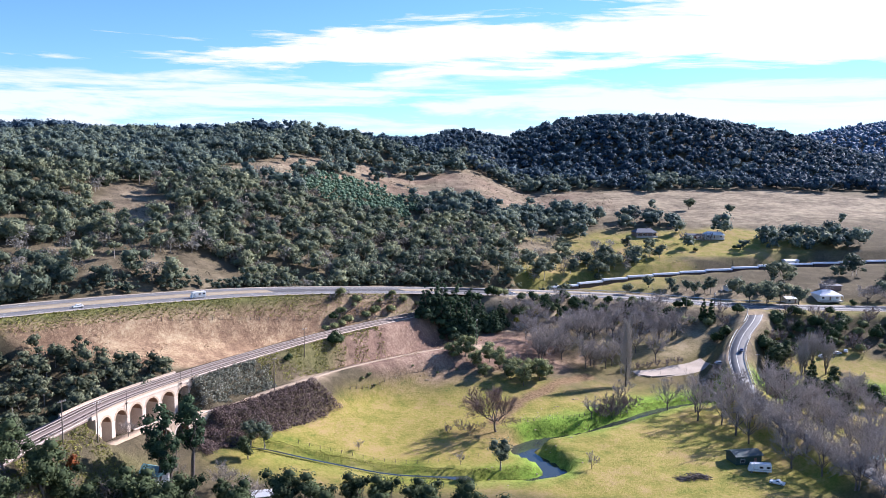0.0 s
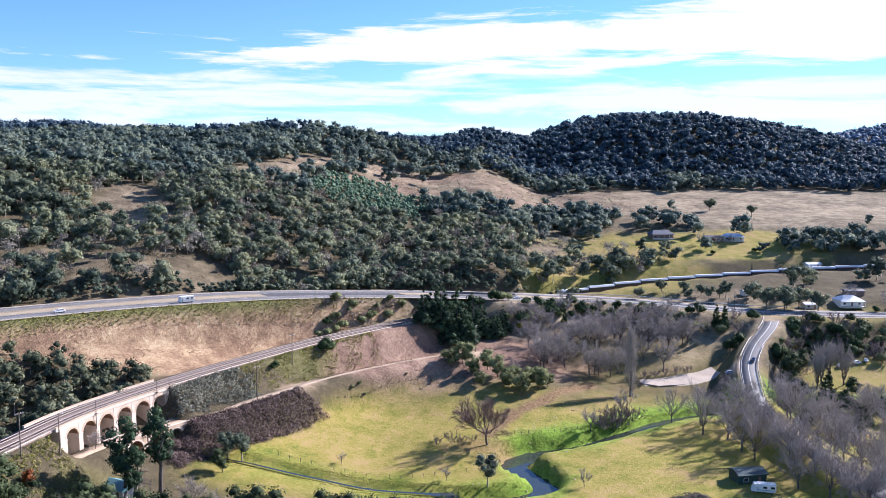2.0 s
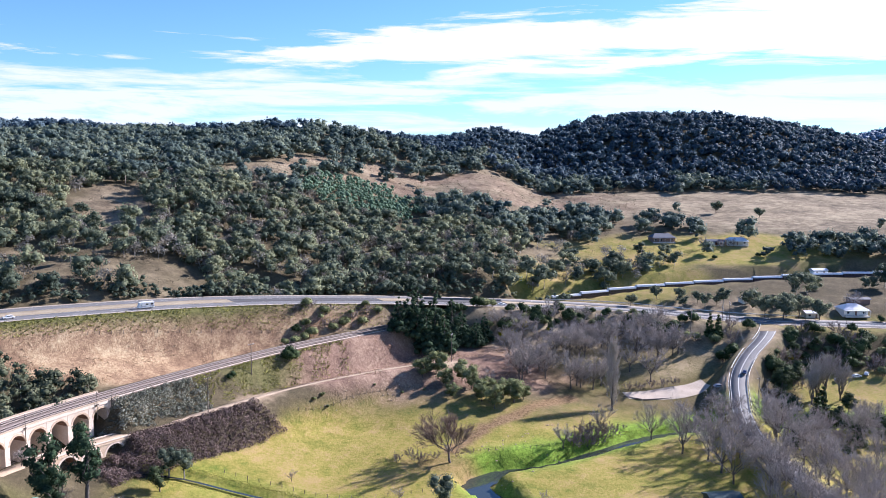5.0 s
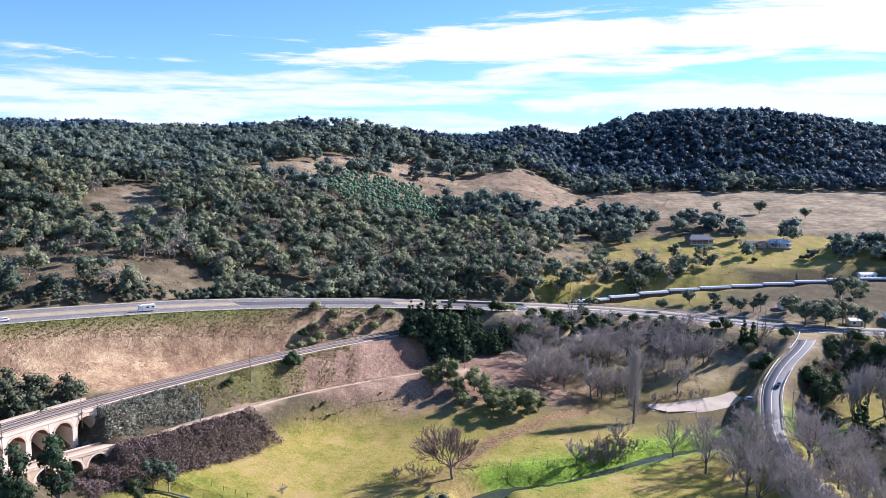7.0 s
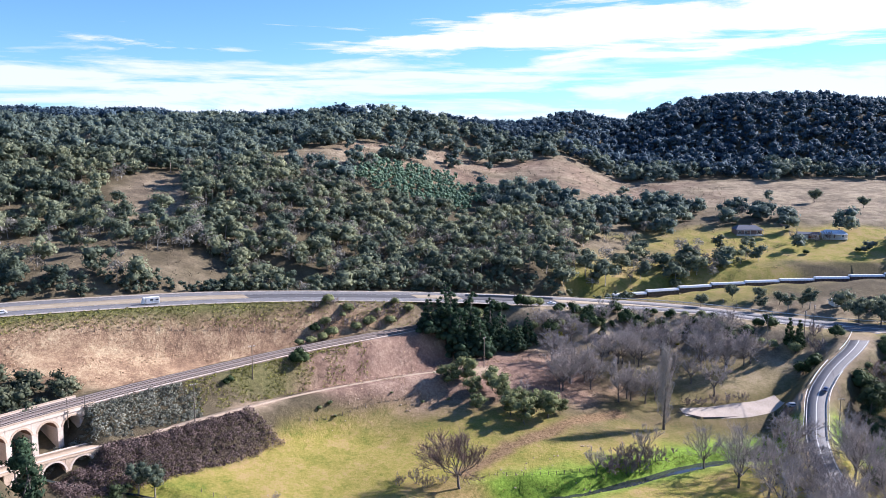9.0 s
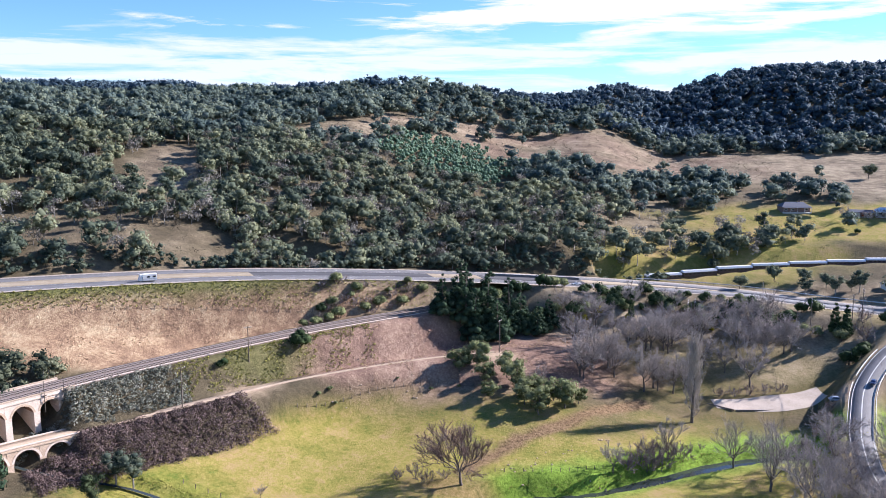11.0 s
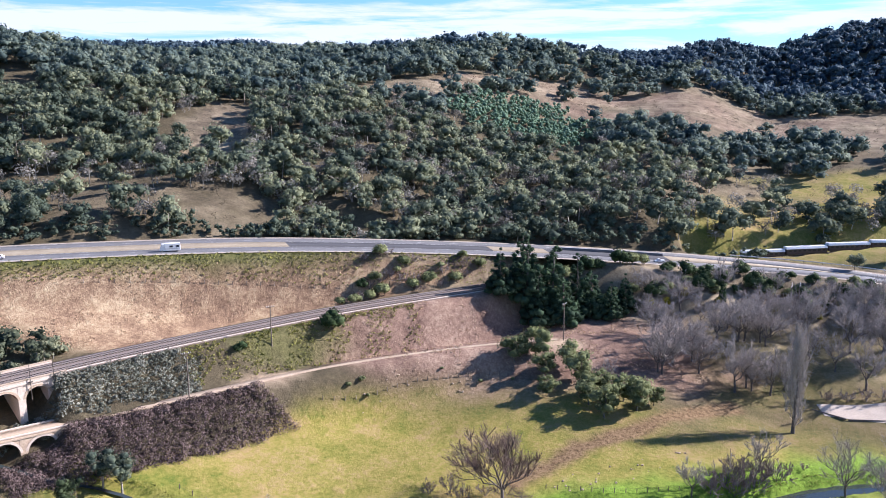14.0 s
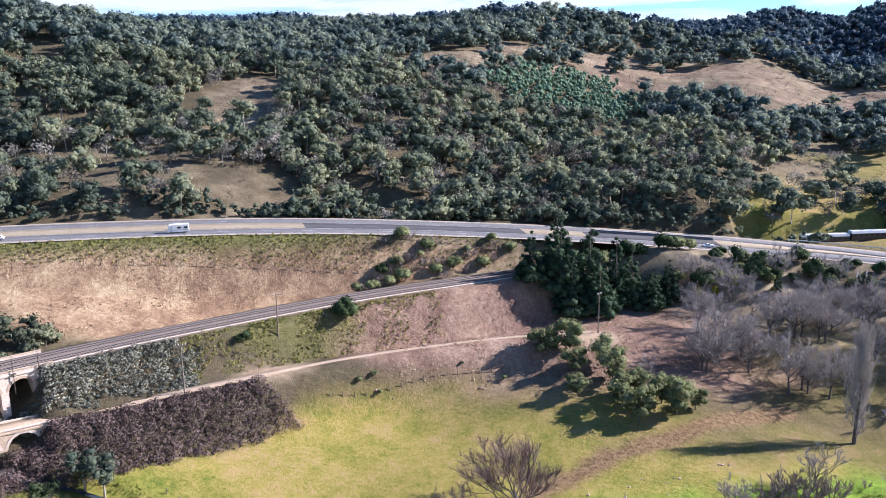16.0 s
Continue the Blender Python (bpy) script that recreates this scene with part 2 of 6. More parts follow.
M_ASPHALT = mottled("asphalt", (0.13, 0.13, 0.13), (0.2, 0.2, 0.205), 5.0, 0.85, 0.2, 0.4)
M_BALLAST = mottled("ballast", (0.15, 0.115, 0.095), (0.29, 0.235, 0.2), 1.2, 0.95, 0.6, 0.2)
M_DIRT = mottled("pale_dirt", (0.36, 0.27, 0.19), (0.52, 0.41, 0.30), 3.0, 0.95, 0.4, 0.4)

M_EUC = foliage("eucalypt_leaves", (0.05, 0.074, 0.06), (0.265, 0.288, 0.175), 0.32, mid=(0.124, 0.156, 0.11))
# mid and far leaves: distance haze is put into the colour, bluer further off
M_EUC_MID = foliage("haze_tinted_mid_leaves", (0.05, 0.08, 0.082), (0.225, 0.265, 0.19), 0.32, mid=(0.11, 0.152, 0.134))
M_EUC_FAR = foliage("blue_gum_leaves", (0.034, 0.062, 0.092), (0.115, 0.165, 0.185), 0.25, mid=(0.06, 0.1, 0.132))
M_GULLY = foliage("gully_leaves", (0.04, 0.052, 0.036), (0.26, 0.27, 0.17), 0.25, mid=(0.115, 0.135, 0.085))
# mountain leaves: the haze of the distance is painted in as strong blue
M_BLUE = foliage("haze_tinted_mountain_leaves", (0.06, 0.10, 0.16), (0.16, 0.24, 0.33))
M_EUC_LIGHT = foliage("bright_eucalypt_leaves", (0.08, 0.1, 0.045), (0.32, 0.35, 0.17), 0.32)
M_PINE = foliage("pine_needles", (0.014, 0.03, 0.02), (0.075, 0.125, 0.066), 0.18)
M_PLANTED = foliage("young_pine_needles", (0.065, 0.125, 0.08), (0.2, 0.3, 0.2), 0.1)
M_SCRUB = foliage("grey_scrub", (0.1, 0.098, 0.09), (0.31, 0.298, 0.262), 0.35)
M_HEATH = foliage("brown_heath", (0.06, 0.055, 0.04), (0.2, 0.165, 0.11), 0.2)
M_IVY = foliage("bramble_leaves", (0.05, 0.058, 0.042), (0.29, 0.3, 0.24), 0.1)
M_BRAMBLE = foliage("winter_brambles", (0.05, 0.036, 0.034), (0.235, 0.175, 0.16), 0.1)
M_WATTLE = foliage("flowering_wattle", (0.12, 0.11, 0.01), (0.42, 0.36, 0.03))
M_CYPRESS = foliage("cypress_leaves", (0.018, 0.038, 0.016), (0.085, 0.12, 0.05), 0.1)
M_RUST = foliage("rust_leaves", (0.16, 0.05, 0.02), (0.4, 0.14, 0.05))
M_BARK = mottled("grey_bark", (0.08, 0.066, 0.057), (0.19, 0.165, 0.15), 0.8)
M_LIMB = mottled("grey_limbs", (0.17, 0.148, 0.135), (0.36, 0.32, 0.3), 0.8)
M_BRUSH = mottled("brown_brush", (0.13, 0.085, 0.075), (0.3, 0.21, 0.185), 0.8)
M_TWIG = mottled("bare_twigs", (0.275, 0.245, 0.222), (0.51, 0.46, 0.42), 0.8)
M_PALE_BARK = mottled("pale_gum_bark", (0.20, 0.18, 0.155), (0.42, 0.39, 0.35), 0.9)

# ---- the ground, one sheet to the horizon ----
def mesh_object(name, verts, faces, material=None, parent=None, smooth_faces=False, tone=None, label="", normals=None):
    me = bpy.data.meshes.new(name)
    verts = np.asarray(verts, np.float32)
    if isinstance(faces, np.ndarray):
        k = faces.shape[1]
        me.vertices.add(len(verts))
        me.vertices.foreach_set("co", verts.ravel())
        me.loops.add(faces.size)
        me.loops.foreach_set("vertex_index", faces.astype(np.int32).ravel())
        me.polygons.add(len(faces))
        me.polygons.foreach_set("loop_start", np.arange(0, faces.size, k, dtype=np.int32))
        me.update(calc_edges=True)
    else:
        me.from_pydata([tuple(v) for v in verts], [], faces)
    if smooth_faces:
        me.polygons.foreach_set("use_smooth", np.ones(len(me.polygons), bool))
    if tone is not None:
        at = me.attributes.new("tone", "FLOAT", "POINT")
        at.data.foreach_set("value", np.asarray(tone, np.float32))
    if normals is not None:
        me.polygons.foreach_set("use_smooth", np.ones(len(me.polygons), bool))
        me.normals_split_custom_set_from_vertices(normals)
    if material:
        me.materials.append(material)
    ob = new(name, me)
    if parent:
        ob.parent = parent
    if label:
        ob["label"] = label
    return ob


def spaced(points):
    """Grid lines: (from, to, step) stretches joined."""
    out = [np.arange(a, b, s) for a, b, s in points]
    return np.concatenate(out + [[points[-1][1]]])


GX = spaced([(-4600, -1200, 200), (-1200, -500, 35), (-500, -260, 9), (-260, 260, 2.5), (260, 500, 8), (500, 1200, 35), (1200, 4600, 200)])
GY = spaced([(-900, 40, 60), (40, 150, 10), (150, 460, 2.5), (460, 700, 6), (700, 1200, 12), (1200, 2000, 50), (2000, 4600, 160)])
gx, gy = np.meshgrid(GX, GY)
gz = land(gx, gy)
nx, ny = len(GX), len(GY)
idx = np.arange(nx * ny).reshape(ny, nx)
quads = np.stack([idx[:-1, :-1], idx[:-1, 1:], idx[1:, 1:], idx[1:, :-1]], -1).reshape(-1, 4)
ground = mesh_object("ground", np.stack([gx, gy, gz], -1).reshape(-1, 3), quads, None, None, True)
tagged(ground, "rolling valley floor of green pasture, dry grass and scrub", "ground", "", "structure")

def blob(x, y, cx, cy, rx, ry, turn=0.0, soft=0.35, rough=0.22, seed=11):
    """1 inside an uneven oval, 0 outside."""
    c, s = math.cos(radians(turn)), math.sin(radians(turn))
    u, v = ((x - cx) * c + (y - cy) * s) / rx, (-(x - cx) * s + (y - cy) * c) / ry
    return 1 - smooth(1 - soft, 1 + soft, np.hypot(u, v) + wave(x, y, 0.9 * min(rx, ry), seed) * rough)


DRAIN_LINE = spline(np.array([(18, 286, 0), (24, 296, 0), (32, 309, 0), (41, 319, 0), (51, 333, 0), (63, 346, 0)], float), 3.0)


def zones(x, y):
    """How green, pink-dry, straw-pale, bare and reed-grown the ground is at each place, 0..1."""
    rd, rz, rside, ra = near_line(RAILWAY_LINE, x, y)
    hd, hz, hside, ha = near_line(HIGHWAY_LINE, x, y)
    td, tz, tside, ta = near_line(TRACK_LINE, x, y)
    cd, cz, cside, ca = near_line(CREEK_LINE, x, y)
    bd, bz, bside, ba = near_line(BRANCH_LINE, x, y)
    near = 1 - smooth(405, 440, y)
    paddock = (1 - smooth(-2, 3, tside * td + 8 + 4.5 * (1 - smooth(-46, -36, x)))) * smooth(-80, -55, x) * (1 - smooth(300, 345, y + wave(x, y, 40, 5) * 10 - x * 0.12)) * smooth(225, 245, y + 6)
    flat = blob(x, y, 70, 265, 48, 45, 30, 0.3)
    lush = (1 - smooth(5, 17, cd + wave(x, y, 14, 6) * 4)) * smooth(20, 45, x) * (cside < 0) + (1 - smooth(5, 12, cd + wave(x, y, 10, 8) * 3)) * (0.25 + 0.55 * smooth(0, 30, x))
    lush = np.clip(lush, 0, 1) * (1 - blob(x, y, 20, 272, 14, 9)) * near * smooth(-62, -45, x)
    east = blob(x, y, 185, 356, 30, 26, 0, 0.25) + blob(x, y, 200, 425, 70, 18, 0) * 0.6 + blob(x, y, 150, 560, 75, 35, 10) + blob(x, y, 95, 490, 60, 35, 20) * 0.9 + blob(x, y, 200, 560, 60, 30, 0)
    green = np.clip(paddock + flat + east * 0.85 + 0.3 * blob(x, y, 85, 372, 64, 24, 12), 0, 1)
    verge = np.clip((1 - smooth(14, 20, hd + wave(x, y, 9, 31) * 1.5)) * (hside < 0) * (1 - smooth(-75, -45, x)) + 0.7 * blob(x, y, -50, 306, 16, 5, 55) + 0.6 * blob(x, y, -80, 205, 14, 8, 70), 0, 1)
    dry = smooth(5, 9, rd) * (rside > 0) * (hside < 0) * smooth(13, 19, hd) * smooth(-172, -155, x) * smooth(-5, 3, y - 259 - (x + 143) * 0.33 + wave(x, y, 14, 15) * 3) * (1 - smooth(-12, 4, x))
    slope = (rside < 0) * blob(x, y, 5, 345, 62, 26, 28, 0.3) * (1 - paddock) + (0.3 + 0.3 * wave(x, y, 50, 34)) * np.clip(blob(x, y, -72, 665, 70, 40, 50) + blob(x, y, 35, 705, 110, 62, 8), 0, 1)
    upland = blob(x, y, -122, 578, 44, 28, 55) + blob(x, y, -72, 662, 76, 46, 50) + blob(x, y, 35, 695, 116, 78, 8)
    pasture = blob(x, y, 260, 705, 165, 105, 5) + upland + blob(x, y, -115, 840, 60, 60, 60) + blob(x, y, -165, 442, 46, 18, 118) + blob(x, y, -138, 352, 52, 30, 15) * (0.3 + 0.35 * wave(x, y, 18, 33)) + blob(x, y, 60, 540, 60, 40, 20) * 0.5
    pasture = pasture + blob(x, y, 150, 450, 60, 14, 5) * 0.8 + blob(x, y, 86, 398, 76, 26, 10) * 0.95 + blob(x, y, -25, 372, 30, 9, 42) * 0.8
    pasture = np.clip(pasture, 0, 1) * np.clip(1 - np.clip(upland, 0, 1) * (0.4 - 0.45 * wave(x, y, 30, 36)), 0.25, 1)
    dirt = 0.9 * blob(x, y, -47, 292, 8, 4.5, 55, 0.5) + blob(x, y, 15, 351, 7, 3.5, 20) + 0.8 * blob(x, y, 124, 352, 7, 5, 20) + 0.5 * (1 - smooth(3.8, 6, bd))
    rdist = near_line(DRAIN_LINE, x, y)[0] + wave(x, y, 6, 35) * 0.9
    reed = 1 - smooth(1.8, 3.6, rdist) + 0.6 * blob(x, y, 18, 276, 11, 6)
    return [np.clip(v, 0, 1) for v in (green, lush, dry, pasture, dirt, reed, verge, slope)]


ZONES = ("green", "lush", "dry", "pasture", "dirt", "reed", "verge", "russet")
for key, values in zip(ZONES, zones(gx.ravel(), gy.ravel())):
    at = ground.data.attributes.new(key, "FLOAT", "POINT")
    at.data.foreach_set("value", values.astype(np.float32))


def ground_material():
    m, n, l, b = node_material("grass_land", 0.95, 0.1)
    co = n.new("ShaderNodeTexCoord")

    def noise_at(size, detail=5, rough=0.6):
        t = n.new("ShaderNodeTexNoise")
        t.inputs["Scale"].default_value, t.inputs["Detail"].default_value, t.inputs["Roughness"].default_value = 1 / size, detail, rough
        l.new(co.outputs["Object"], t.inputs["Vector"])
        return t.outputs["Fac"]

    big, mid, fine = noise_at(28), noise_at(6), noise_at(1.1, 8, 0.82)

    def ramp(fac, *stops):
        r = n.new("ShaderNodeValToRGB")
        while len(r.color_ramp.elements) < len(stops):
            r.color_ramp.elements.new(0.5)
        for e, (p, c) in zip(r.color_ramp.elements, stops):
            e.position, e.color = p, (*c, 1)
        l.new(fac, r.inputs["Fac"])
        return r.outputs["Color"]

    def both(a, b2, w):
        q = n.new("ShaderNodeMix")
        q.inputs["Factor"].default_value = w
        l.new(a, q.inputs["A"])
        l.new(b2, q.inputs["B"])
        return q.outputs["Result"]

    def over(under, top, fac):
        q = n.new("ShaderNodeMix")
        q.data_type = "RGBA"
        l.new(fac, q.inputs["Factor"])
        l.new(under, q.inputs["A"])
        l.new(top, q.inputs["B"])
        return q.outputs["Result"]

    patch, speck = both(big, mid, 0.5), both(mid, fine, 0.6)
    looks = {
        "green": ramp(both(patch, fine, 0.42), (0.4, (0.13, 0.165, 0.03)), (0.46, (0.225, 0.215, 0.046)), (0.52, (0.315, 0.262, 0.074)), (0.58, (0.38, 0.272, 0.12))),
        "lush": ramp(speck, (0.38, (0.065, 0.115, 0.016)), (0.57, (0.24, 0.37, 0.05))),
        "dry": ramp(both(patch, fine, 0.42), (0.38, (0.1, 0.07, 0.05)), (0.44, (0.2, 0.128, 0.082)), (0.49, (0.275, 0.18, 0.113)), (0.54, (0.39, 0.275, 0.168)), (0.6, (0.52, 0.405, 0.255))),
        "pasture": ramp(both(patch, fine, 0.35), (0.40, (0.11, 0.088, 0.062)), (0.47, (0.2, 0.16, 0.108)), (0.53, (0.295, 0.24, 0.16)), (0.6, (0.4, 0.335, 0.225))),
        "dirt": ramp(speck, (0.35, (0.33, 0.24, 0.16)), (0.65, (0.5, 0.39, 0.27))),
        "reed": ramp(fine, (0.36, (0.07, 0.045, 0.022)), (0.6, (0.30, 0.20, 0.11))),
        "russet": ramp(both(patch, fine, 0.5), (0.39, (0.10, 0.065, 0.05)), (0.46, (0.195, 0.125, 0.095)), (0.52, (0.265, 0.175, 0.13)), (0.6, (0.40, 0.29, 0.21))),
        "verge": ramp(speck, (0.36, (0.06, 0.07, 0.02)), (0.62, (0.19, 0.185, 0.07))),
    }
    colour = ramp(both(patch, fine, 0.5), (0.35, (0.05, 0.045, 0.028)), (0.52, (0.11, 0.09, 0.055)), (0.65, (0.18, 0.15, 0.09)))
    for key in ("pasture", "green", "dry", "russet", "verge", "reed", "lush", "dirt"):
        at = n.new("ShaderNodeAttribute")
        at.attribute_name = key
        colour = over(colour, looks[key], at.outputs["Fac"])
    l.new(colour, b.inputs["Base Color"])
    bp = n.new("ShaderNodeBump")
    bp.inputs["Strength"].default_value, bp.inputs["Distance"].default_value = 0.9, 0.7
    l.new(speck, bp.inputs["Height"])
    l.new(bp.outputs["Normal"], b.inputs["Normal"])
    return m


M_GROUND = ground_material()
ground.data.materials.append(M_GROUND)


def ribbon(name, line, left, right, lift, material, thick=0.0):
    """A strip along a line, from left to right metres across it, following the line's own height."""
    d = np.gradient(line[:, :2], axis=0)
    d /= np.linalg.norm(d, axis=1)[:, None]
    nrm = np.stack([-d[:, 1], d[:, 0]], -1)
    n = len(line)
    rows = []
    left, right = (np.broadcast_to(np.asarray(q, float), n)[:, None] for q in (left, right))
    for off, dz in ((left, -thick), (left, 0), (right, 0), (right, -thick)) if thick else ((left, 0), (right, 0)):
        rows.append(np.c_[line[:, :2] + nrm * off, line[:, 2] + lift + dz])
    k = len(rows)
    v = np.stack(rows, 1).reshape(-1, 3)
    f = [(i * k + j, (i + 1) * k + j, (i + 1) * k + j + 1, i * k + j + 1) for i in range(n - 1) for j in range(k - 1)]
    return mesh_object(name, v, np.array(f)[:, ::-1], material)


def line_part(line, a, b):
    """The stretch of a line between two distances along it."""
    run = np.r_[0, np.cumsum(np.linalg.norm(np.diff(line[:, :2], axis=0), axis=1))]
    s = np.arange(a, b, 3.0)
    s = np.r_[s, b]
    return np.stack([np.interp(s, run, line[:, k]) for k in range(3)], -1)


def length_of(line):
    return float(np.linalg.norm(np.diff(line[:, :2], axis=0), axis=1).sum())


M_PAINT = plain("road_paint", (0.6, 0.6, 0.57), 0.7)
M_MEDIAN = mottled("dry_median", (0.25, 0.205, 0.145), (0.42, 0.355, 0.255), 4.0, 0.95, 0.4, 0.5)
M_DARK_PATCH = mottled("fresh_dark_asphalt", (0.07, 0.07, 0.075), (0.11, 0.11, 0.115), 4.0, 0.85, 0.2, 0.4)


def half_road(line):
    """Half the width of the highway, which narrows towards the junction."""
    return np.interp(line[:, 0], [-60, 40, 110], [12.1, 12.4, 7.4])


def stretch(line, x0, x1):
    """The stretch of the highway between two eastings."""
    return line[(line[:, 0] >= x0) & (line[:, 0] <= x1)]


hw_half = half_road(HIGHWAY_LINE)
hw_lane = np.minimum(8.0, hw_half - 0.4)
road_far = tagged(ribbon("road_far_lanes", HIGHWAY_LINE, hw_half, hw_half - hw_lane, 0.0, M_ASPHALT, 0.3), "grey asphalt carriageway of the highway", "road", "", "structure")
road_near = tagged(ribbon("road_near_lanes", HIGHWAY_LINE, hw_lane - hw_half, -hw_half, 0.0, M_ASPHALT, 0.3), "grey asphalt carriageway of the highway", "road", "", "structure")
for m_name, x0, x1, m_mat, m_label in (("median_strip_west", -400, -73, M_MEDIAN, "dry straw-coloured median strip between lanes"), ("median_crossing", -76, -19, M_DARK_PATCH, "dark newer asphalt crossing between the carriageways"),
                                       ("median_strip_east", -22, -1, M_MEDIAN, "dry straw-coloured median strip between lanes"), ("median_dark_strip", -3, 38, M_DARK_PATCH, "flat dark strip along the low wall between the carriageways"), ("median_strip_junction", 36, 104, M_MEDIAN, "dry straw-coloured median strip between lanes"), ("median_paint", 101, 460, M_PAINT, "narrow painted median at the junction")):
    seg = stretch(HIGHWAY_LINE, x0, x1)
    inner = half_road(seg) - np.minimum(8.0, half_road(seg) - 0.4)
    tagged(ribbon(m_name, seg, inner * (0.3 if m_mat is M_PAINT else 1), -inner * (0.3 if m_mat is M_PAINT else 1), 0.02 if m_mat is not M_MEDIAN else 0.10, m_mat, 0.35), m_label, "median", "", "structure")
wall_seg = stretch(HIGHWAY_LINE, -1, 38)
wall_in = half_road(wall_seg) - 8.0
divider = tagged(ribbon("wall_between_carriageways", wall_seg, wall_in + 0.15, wall_in - 0.15, 0.95, plain("dark_concrete", (0.16, 0.15, 0.145), 0.9), 1.1), "low dark concrete wall between the carriageways", "wall", "", "structure")
ribbon("coping", wall_seg, wall_in + 0.25, wall_in - 0.2, 1.06, plain("pale_concrete", (0.5, 0.49, 0.47), 0.9), 0.11).parent = divider
branch_run = np.r_[0, np.cumsum(np.linalg.norm(np.diff(BRANCH_LINE[:, :2], axis=0), axis=1))]
branch_w = 3.3 + 8.0 * np.exp(-branch_run / 7.0)
branch = tagged(ribbon("road_branch", BRANCH_LINE, branch_w, -branch_w, -0.006, M_ASPHALT, 0.3), "grey asphalt side road running down to the creek", "road", "", "structure")
M_SHOULDER = mottled("pale_gravel_shoulder", (0.30, 0.25, 0.20), (0.46, 0.40, 0.33), 3.0, 0.95, 0.3, 0.3)
for parent, a_, b_ in ((road_far, hw_half + 1.3, hw_half - 0.4), (road_near, 0.4 - hw_half, -hw_half - 1.3)):
    ribbon("shoulder", HIGHWAY_LINE, a_, b_, 0.008, M_SHOULDER).parent = parent
for parent, off in ((road_far, hw_half - 0.9), (road_far, hw_half - hw_lane + 0.5), (road_near, hw_lane - hw_half - 0.5), (road_near, 0.9 - hw_half)):
    ribbon("edge_line", HIGHWAY_LINE, off + 0.08, off - 0.08, 0.012, M_PAINT).parent = parent
for off in (2.9, -2.9):
    edge = np.sign(off) * (branch_w - 0.4)
    ribbon("edge_line", BRANCH_LINE[3:], edge[3:] + 0.08, edge[3:] - 0.08, 0.006, M_PAINT).parent = branch
for parent, sg in ((road_far, 1), (road_near, -1)):
    for s in np.arange(120, 560, 12.0):
        seg = line_part(HIGHWAY_LINE, s, s + 3)
        off = sg * (half_road(seg) - 4.2)
        ribbon("lane_dash", seg, off + 0.08, off - 0.08, 0.012, M_PAINT).parent = parent
ribbon("centre_line", line_part(BRANCH_LINE, 14, 150), 0.14, -0.14, 0.012, M_PAINT).parent = branch
track_seg = line_part(TRACK_LINE, 97, 232)
track_w = np.interp(np.arange(len(track_seg)), [0, 15, 19, 45], [1.5, 1.4, 0.75, 0.6])
track = tagged(ribbon("dirt_track", track_seg, track_w, -track_w, 0.0, M_DIRT, 0.25), "pale dirt track across the slope", "track", "", "structure")

# ---- railway and the two viaducts ----
def boxes_mesh(name, items, material, parent=None, label=""):
    """One mesh of boxes: each (centre, size, heading in radians, optional pitch)."""
    v, f = [], []
    for c, s, h in items:
        ch, sh = math.cos(h), math.sin(h)
        k = len(v)
        for dz in (-0.5, 0.5):
            for dx, dy in ((-0.5, -0.5), (0.5, -0.5), (0.5, 0.5), (-0.5, 0.5)):
                x, y = dx * s[0], dy * s[1]
                v.append((c[0] + x * ch - y * sh, c[1] + x * sh + y * ch, c[2] + dz * s[2]))
        f += [(k, k + 3, k + 2, k + 1), (k + 4, k + 5, k + 6, k + 7), (k, k + 1, k + 5, k + 4), (k + 1, k + 2, k + 6, k + 5), (k + 2, k + 3, k + 7, k + 6), (k + 3, k, k + 4, k + 7)]
    return mesh_object(name, v, np.array(f), material, parent, False, None, label)


M_RAIL = plain("worn_steel", (0.24, 0.205, 0.185), 0.6, 0.45)
M_SLEEPER = mottled("sleeper", (0.12, 0.09, 0.07), (0.24, 0.2, 0.17), 0.8)
M_STONE = mottled("pale_sandstone", (0.50, 0.41, 0.33), (0.70, 0.60, 0.51), 2.5, 0.9, 0.3, 0.35)
M_STONE_OLD = mottled("weathered_sandstone", (0.36, 0.27, 0.19), (0.58, 0.46, 0.35), 1.8, 0.9, 0.5, 0.3)
M_BRICK = mottled("brown_brick", (0.16, 0.09, 0.06), (0.33, 0.2, 0.14), 0.9, 0.9, 0.4, 0.15)
M_IRON = plain("dark_iron", (0.10, 0.085, 0.075), 0.6, 0.4)

railbed = tagged(ribbon("railway_ballast", RAILWAY_LINE, 4.3, -4.3, 0.0, M_BALLAST, 0.5), "brown ballast bed of a double railway line", "railway", "", "structure")
for c in (2.0, -2.0):
    for g in (0.72, -0.72):
        ribbon("rail", RAILWAY_LINE, c + g + 0.06, c + g - 0.06, 0.32, M_RAIL, 0.18).parent = railbed
ribbon("cable_trough", RAILWAY_LINE, -3.75, -4.15, 0.08, M_STONE, 0.3).parent = railbed
items = []
for s in np.arange(60, length_of(RAILWAY_LINE), 0.72):
    p = line_part(RAILWAY_LINE, s, s + 0.5)
    h = math.atan2(p[1][1] - p[0][1], p[1][0] - p[0][0])
    for c in (2.0, -2.0):
        items.append(((p[0][0] - math.sin(h) * c, p[0][1] + math.cos(h) * c, p[0][2] + 0.07), (0.25, 2.4, 0.14), h))
boxes_mesh("sleeper_row", items, M_SLEEPER, railbed)["kind"] = "stuff"


